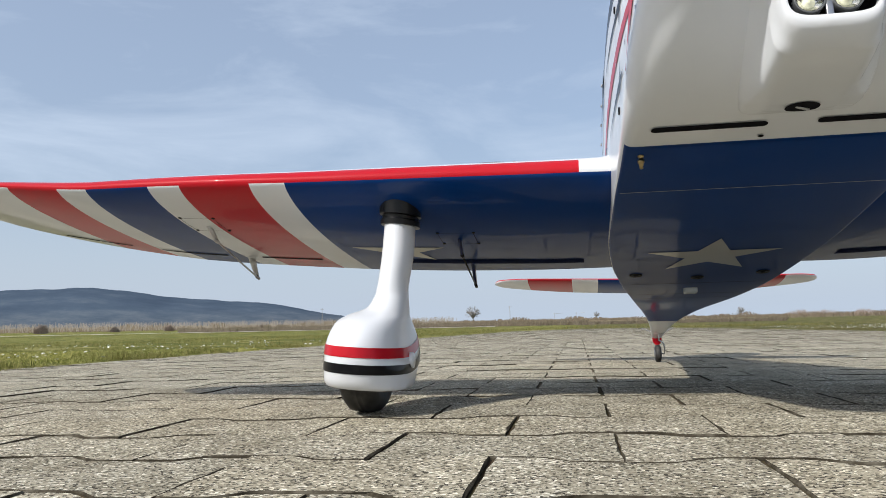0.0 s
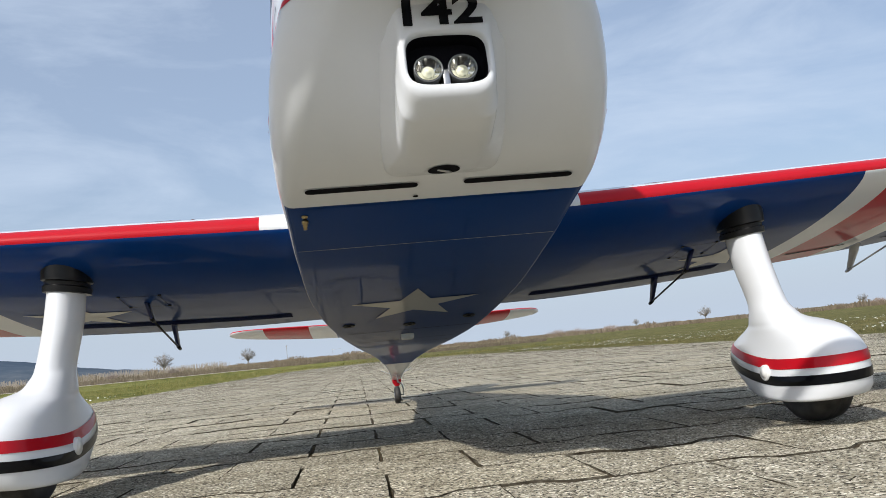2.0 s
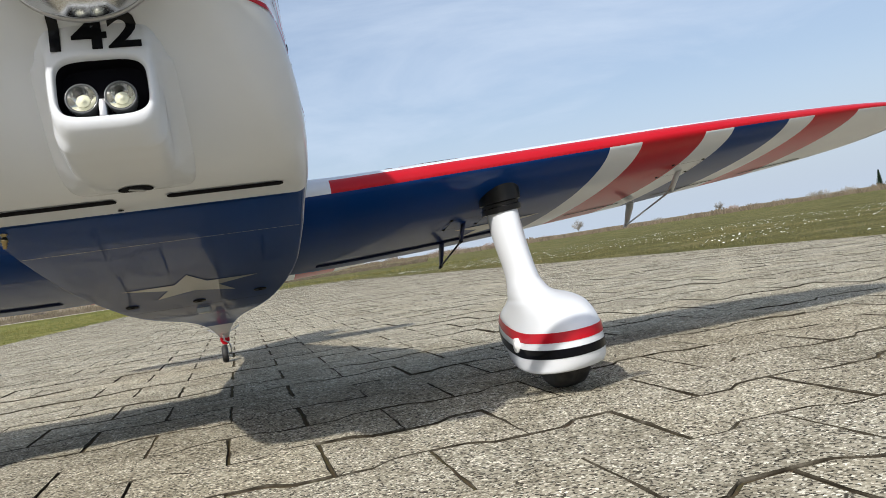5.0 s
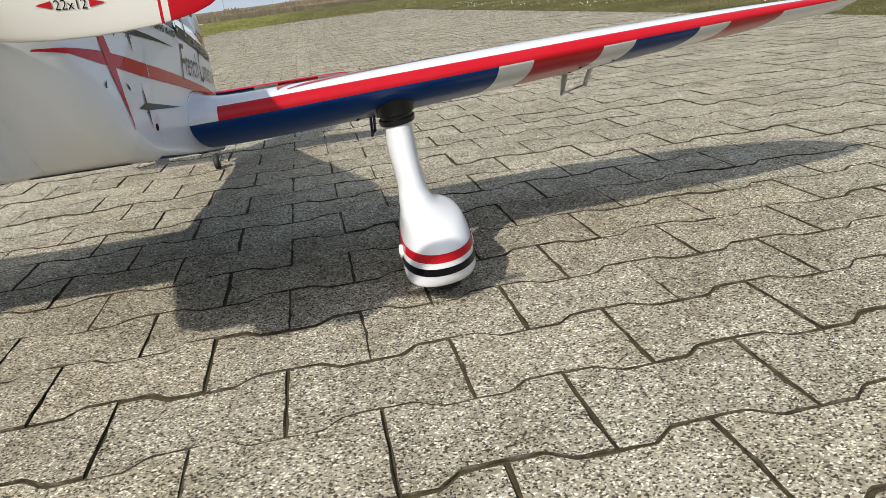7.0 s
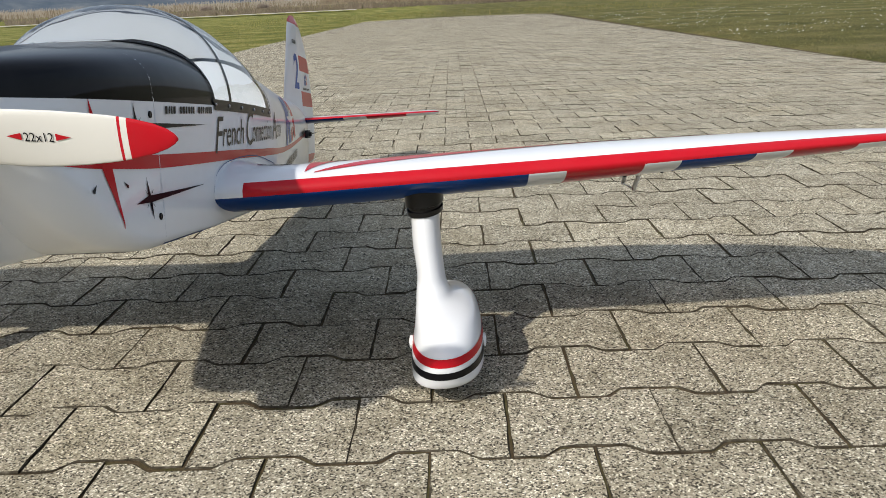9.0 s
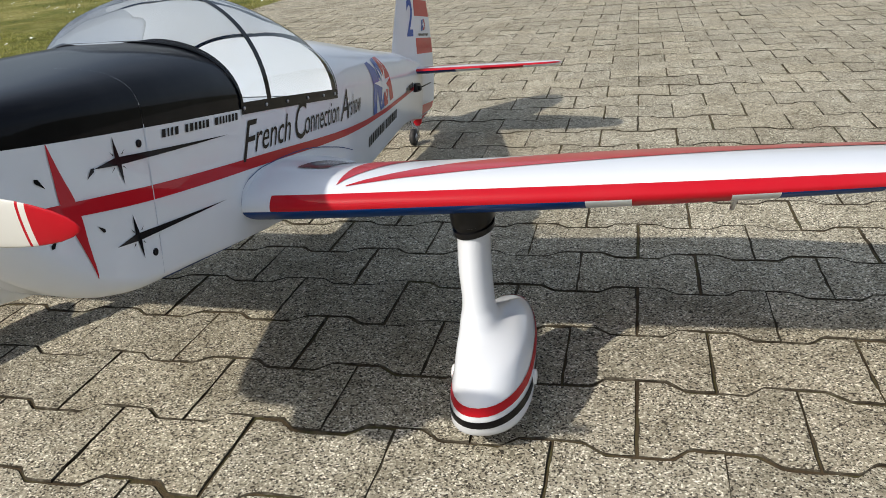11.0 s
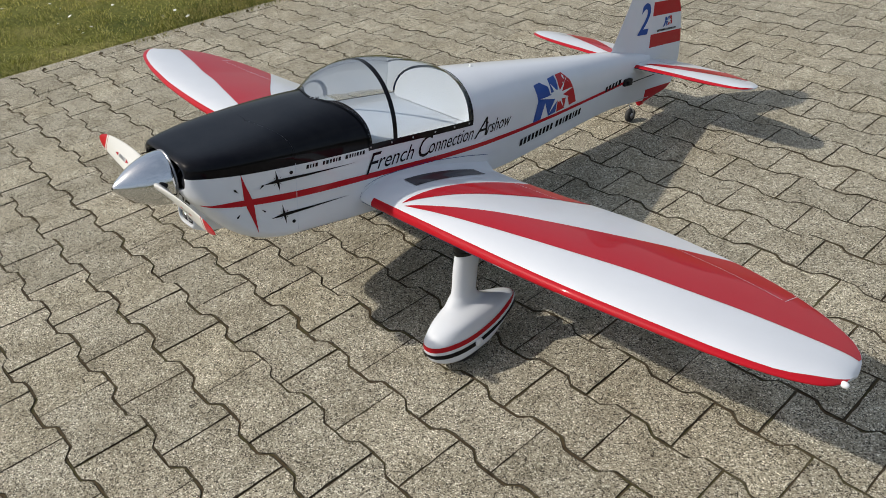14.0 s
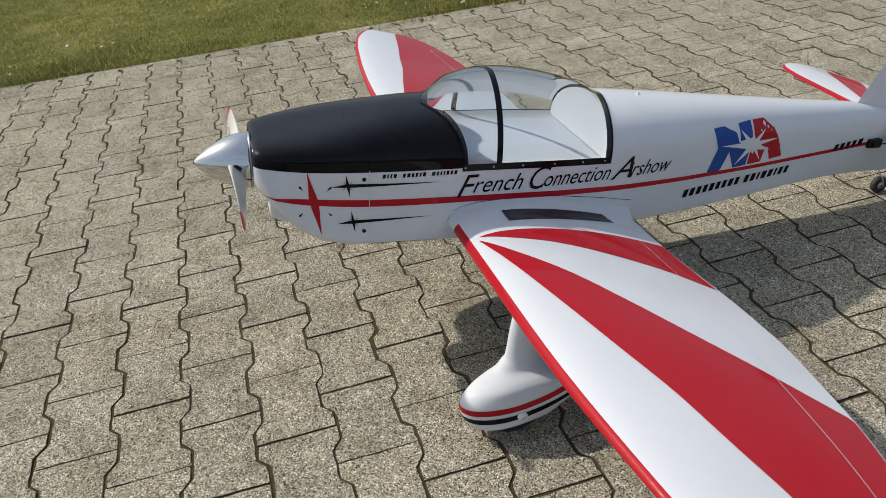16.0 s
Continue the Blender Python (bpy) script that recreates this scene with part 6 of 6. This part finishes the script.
# a church spire and masts far away, haze painted into their greys
bm = bmesh.new()
box(bm, (-2.2, -2.2, -1), (2.2, 2.2, 9), 0.1)
loft(bm, [[(-2.4, -2.4, 9), (2.4, -2.4, 9), (2.4, 2.4, 9), (-2.4, 2.4, 9)], [(-0.1, -0.1, 22), (0.1, -0.1, 22), (0.1, 0.1, 22), (-0.1, 0.1, 22)]], True, True, True)
tower = part("church_tower", bm, mat("hazy_stone", (0.30, 0.31, 0.33), 0.9), None, "", False)
tower.location = azimuth(13.77, 1300) + Vector((0, 0, 4.7))
tagged(tower, "slim grey church spire far behind the vines", "church")
for az, dist, hgt in ((5.6, 420, 7.5), (19.5, 380, 7.5)):
    bm = bmesh.new()
    tube(bm, [(0, 0, -0.5), (0, 0, hgt)], [0.14, 0.09], 8)
    tube(bm, [(-0.9, 0, hgt - 0.5), (0.9, 0, hgt - 0.5)], 0.06, 6)
    pole = part("utility_pole", bm, WOODPOST, None, "", False)
    pole.location = azimuth(az, dist) + Vector((0, 0, far_rise(0, dist) + 0.1))
    tagged(pole, "wooden utility pole in the distance", "pole")
for az in (4.6, 6.2):
    bm = bmesh.new()
    tube(bm, [(0, 0, 0), (0, 0, 22)], [0.5, 0.4], 6)
    tube(bm, [(-3, 0, 20), (16, 0, 21)], 0.35, 6)
    crane = part("tower_crane", bm, mat("hazy_steel", (0.40, 0.43, 0.47), 0.8), None, "", False)
    crane.location = azimuth(az - 3.9, 1500) + Vector((0, 0, 4.7))
    tagged(crane, "tower crane faint in the distance", "crane")

# ---------- paving stones ----------


def wave(x):
    """The wavy joint: low, up, high, down again within one stone's length."""
    x = x % P
    pts = [(0, -AMP), (0.0425, -AMP), (0.065, AMP), (0.148, AMP), (0.175, -AMP), (P, -AMP)]
    return float(np.interp(x, [a for a, _ in pts], [b for _, b in pts]))


BREAKS = [0.0, 0.0395, 0.0455, 0.0625, 0.068, 0.145, 0.151, 0.172, 0.178, P]
GX, GY = 0.0015, 0.0021
SKEW = 0.0116


def fine(xs, step=0.020):
    """The given breaks with points between them, so that the edges can crumble."""
    out = [xs[0]]
    for a, b in zip(xs, xs[1:]):
        n = max(1, round((b - a) / step))
        out += [a + (b - a) * k / n for k in range(1, n + 1)]
    return out


def stone_outline(more):
    inset, rise = GX + 0.7 * more, GY + more
    lower = [(min(max(x, inset), P - inset), wave(x) + rise) for x in fine(BREAKS)]
    xs = fine(sorted({0.0, P} | {(b + P / 2) % P for b in BREAKS[1:-1]}))
    upper = [(min(max(x, inset), P - inset), ROW + wave(x - P / 2) - rise) for x in xs]
    sides = [(P - inset, lower[-1][1] + (upper[-1][1] - lower[-1][1]) * k / 6) for k in range(1, 6)]
    return lower + sides + list(reversed(upper)) + [(P - x, y) for x, y in reversed(sides)]


rng = np.random.default_rng(7)
stones, moulds = [], []
for _ in range(5):
    bm = bmesh.new()
    lo, top = stone_outline(0.0), stone_outline(0.0015)
    worn = [(0.0009 * rng.normal(), 0.0009 * rng.normal()) for _ in lo]
    chips = {int(rng.integers(len(lo))) for _ in range(3)}
    worn = [(a * 2.2, b * 2.2) if k in chips else (a, b) for k, (a, b) in enumerate(worn)]
    rows = [[(x, y, -0.02) for x, y in lo], [(x, y, -0.0016) for x, y in lo], [(x + a, y + b, 0.0) for (x, y), (a, b) in zip(top, worn)]]
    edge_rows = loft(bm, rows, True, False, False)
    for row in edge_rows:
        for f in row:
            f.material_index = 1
    bm.faces.new([bm.verts.new(p) for p in rows[2]])
    bmesh.ops.remove_doubles(bm, verts=bm.verts[:], dist=1e-6)
    bmesh.ops.translate(bm, verts=bm.verts[:], vec=(-P / 2, -ROW / 2, 0))
    bmesh.ops.recalc_face_normals(bm, faces=bm.faces[:])
    stone = bpy.data.meshes.new("paving_stone")
    bm.to_mesh(stone)
    bm.free()
    moulds.append((np.array([v.co[:] for v in stone.vertices]), [list(f.vertices) for f in stone.polygons], [f.material_index for f in stone.polygons]))
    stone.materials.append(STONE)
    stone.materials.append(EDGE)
    stones.append(stone)
rng = np.random.default_rng(11)
r0, r1 = int((Y_NEAR - Y0) / ROW), int((Y_FAR - Y0) / ROW)
far_v, far_f, far_m, sum_v, count = [], [], [], 0, 0
for r in range(r0, r1):
    shift = X0 + P * (0.5 * (r % 2))
    cells = [(shift + P * (k + 0.5), 1.0) for k in range(-40, 40) if shift + P * k > X_LEFT - 0.01 and shift + P * (k + 1) < X_RIGHT + 0.01]
    cells += [(X_LEFT + P / 4, 0.5)] if r % 2 else [(X_RIGHT - P / 4, 0.5)]
    for cx, part_of in cells:
        cy_ = Y0 + ROW * (r + 0.5)
        cx, cy_ = cx - SKEW * (cy_ + 0.3), cy_ + SKEW * cx
        cz = camber(cx) + rng.normal(0, 0.0006)
        fall = (camber(cx + 0.05) - camber(cx - 0.05)) / 0.1
        tx, ty, tz = rng.normal(0, 0.0035), rng.normal(0, 0.0035) - fall, SKEW + rng.normal(0, 0.004)
        jx, jy = rng.normal(0, 0.0008, 2)
        if part_of == 1.0 and -1.25 < cx < 1.75 and -1.30 < cy_ < 1.75 and count < 300:
            ob = new("paving_stone", stones[int(rng.integers(5))])
            ob.parent = pavement
            ob.location = (cx + jx, cy_ + jy, cz)
            ob.rotation_euler = (tx, ty, tz)
            count += 1
        else:
            SV, SF, SM = moulds[int(rng.integers(5))]
            v = SV * (part_of, 1, 1)
            v[:, 2] += v[:, 0] * -ty + v[:, 1] * tx + cz
            v[:, 0] += cx + jx - SV[:, 1] * tz
            v[:, 1] += cy_ + jy + SV[:, 0] * tz
            far_v.append(v)
            far_f += [[sum_v + i for i in f] for f in SF]
            far_m += SM
            sum_v += len(SV)
me = mesh_from("paving_stones", np.concatenate(far_v), far_f, STONE_FAR)
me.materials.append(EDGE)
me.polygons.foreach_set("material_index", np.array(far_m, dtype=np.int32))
rest = new("paving_stones", me)
rest.parent = pavement
tagged(rest, "the further stones of the same paving", kind="stuff")
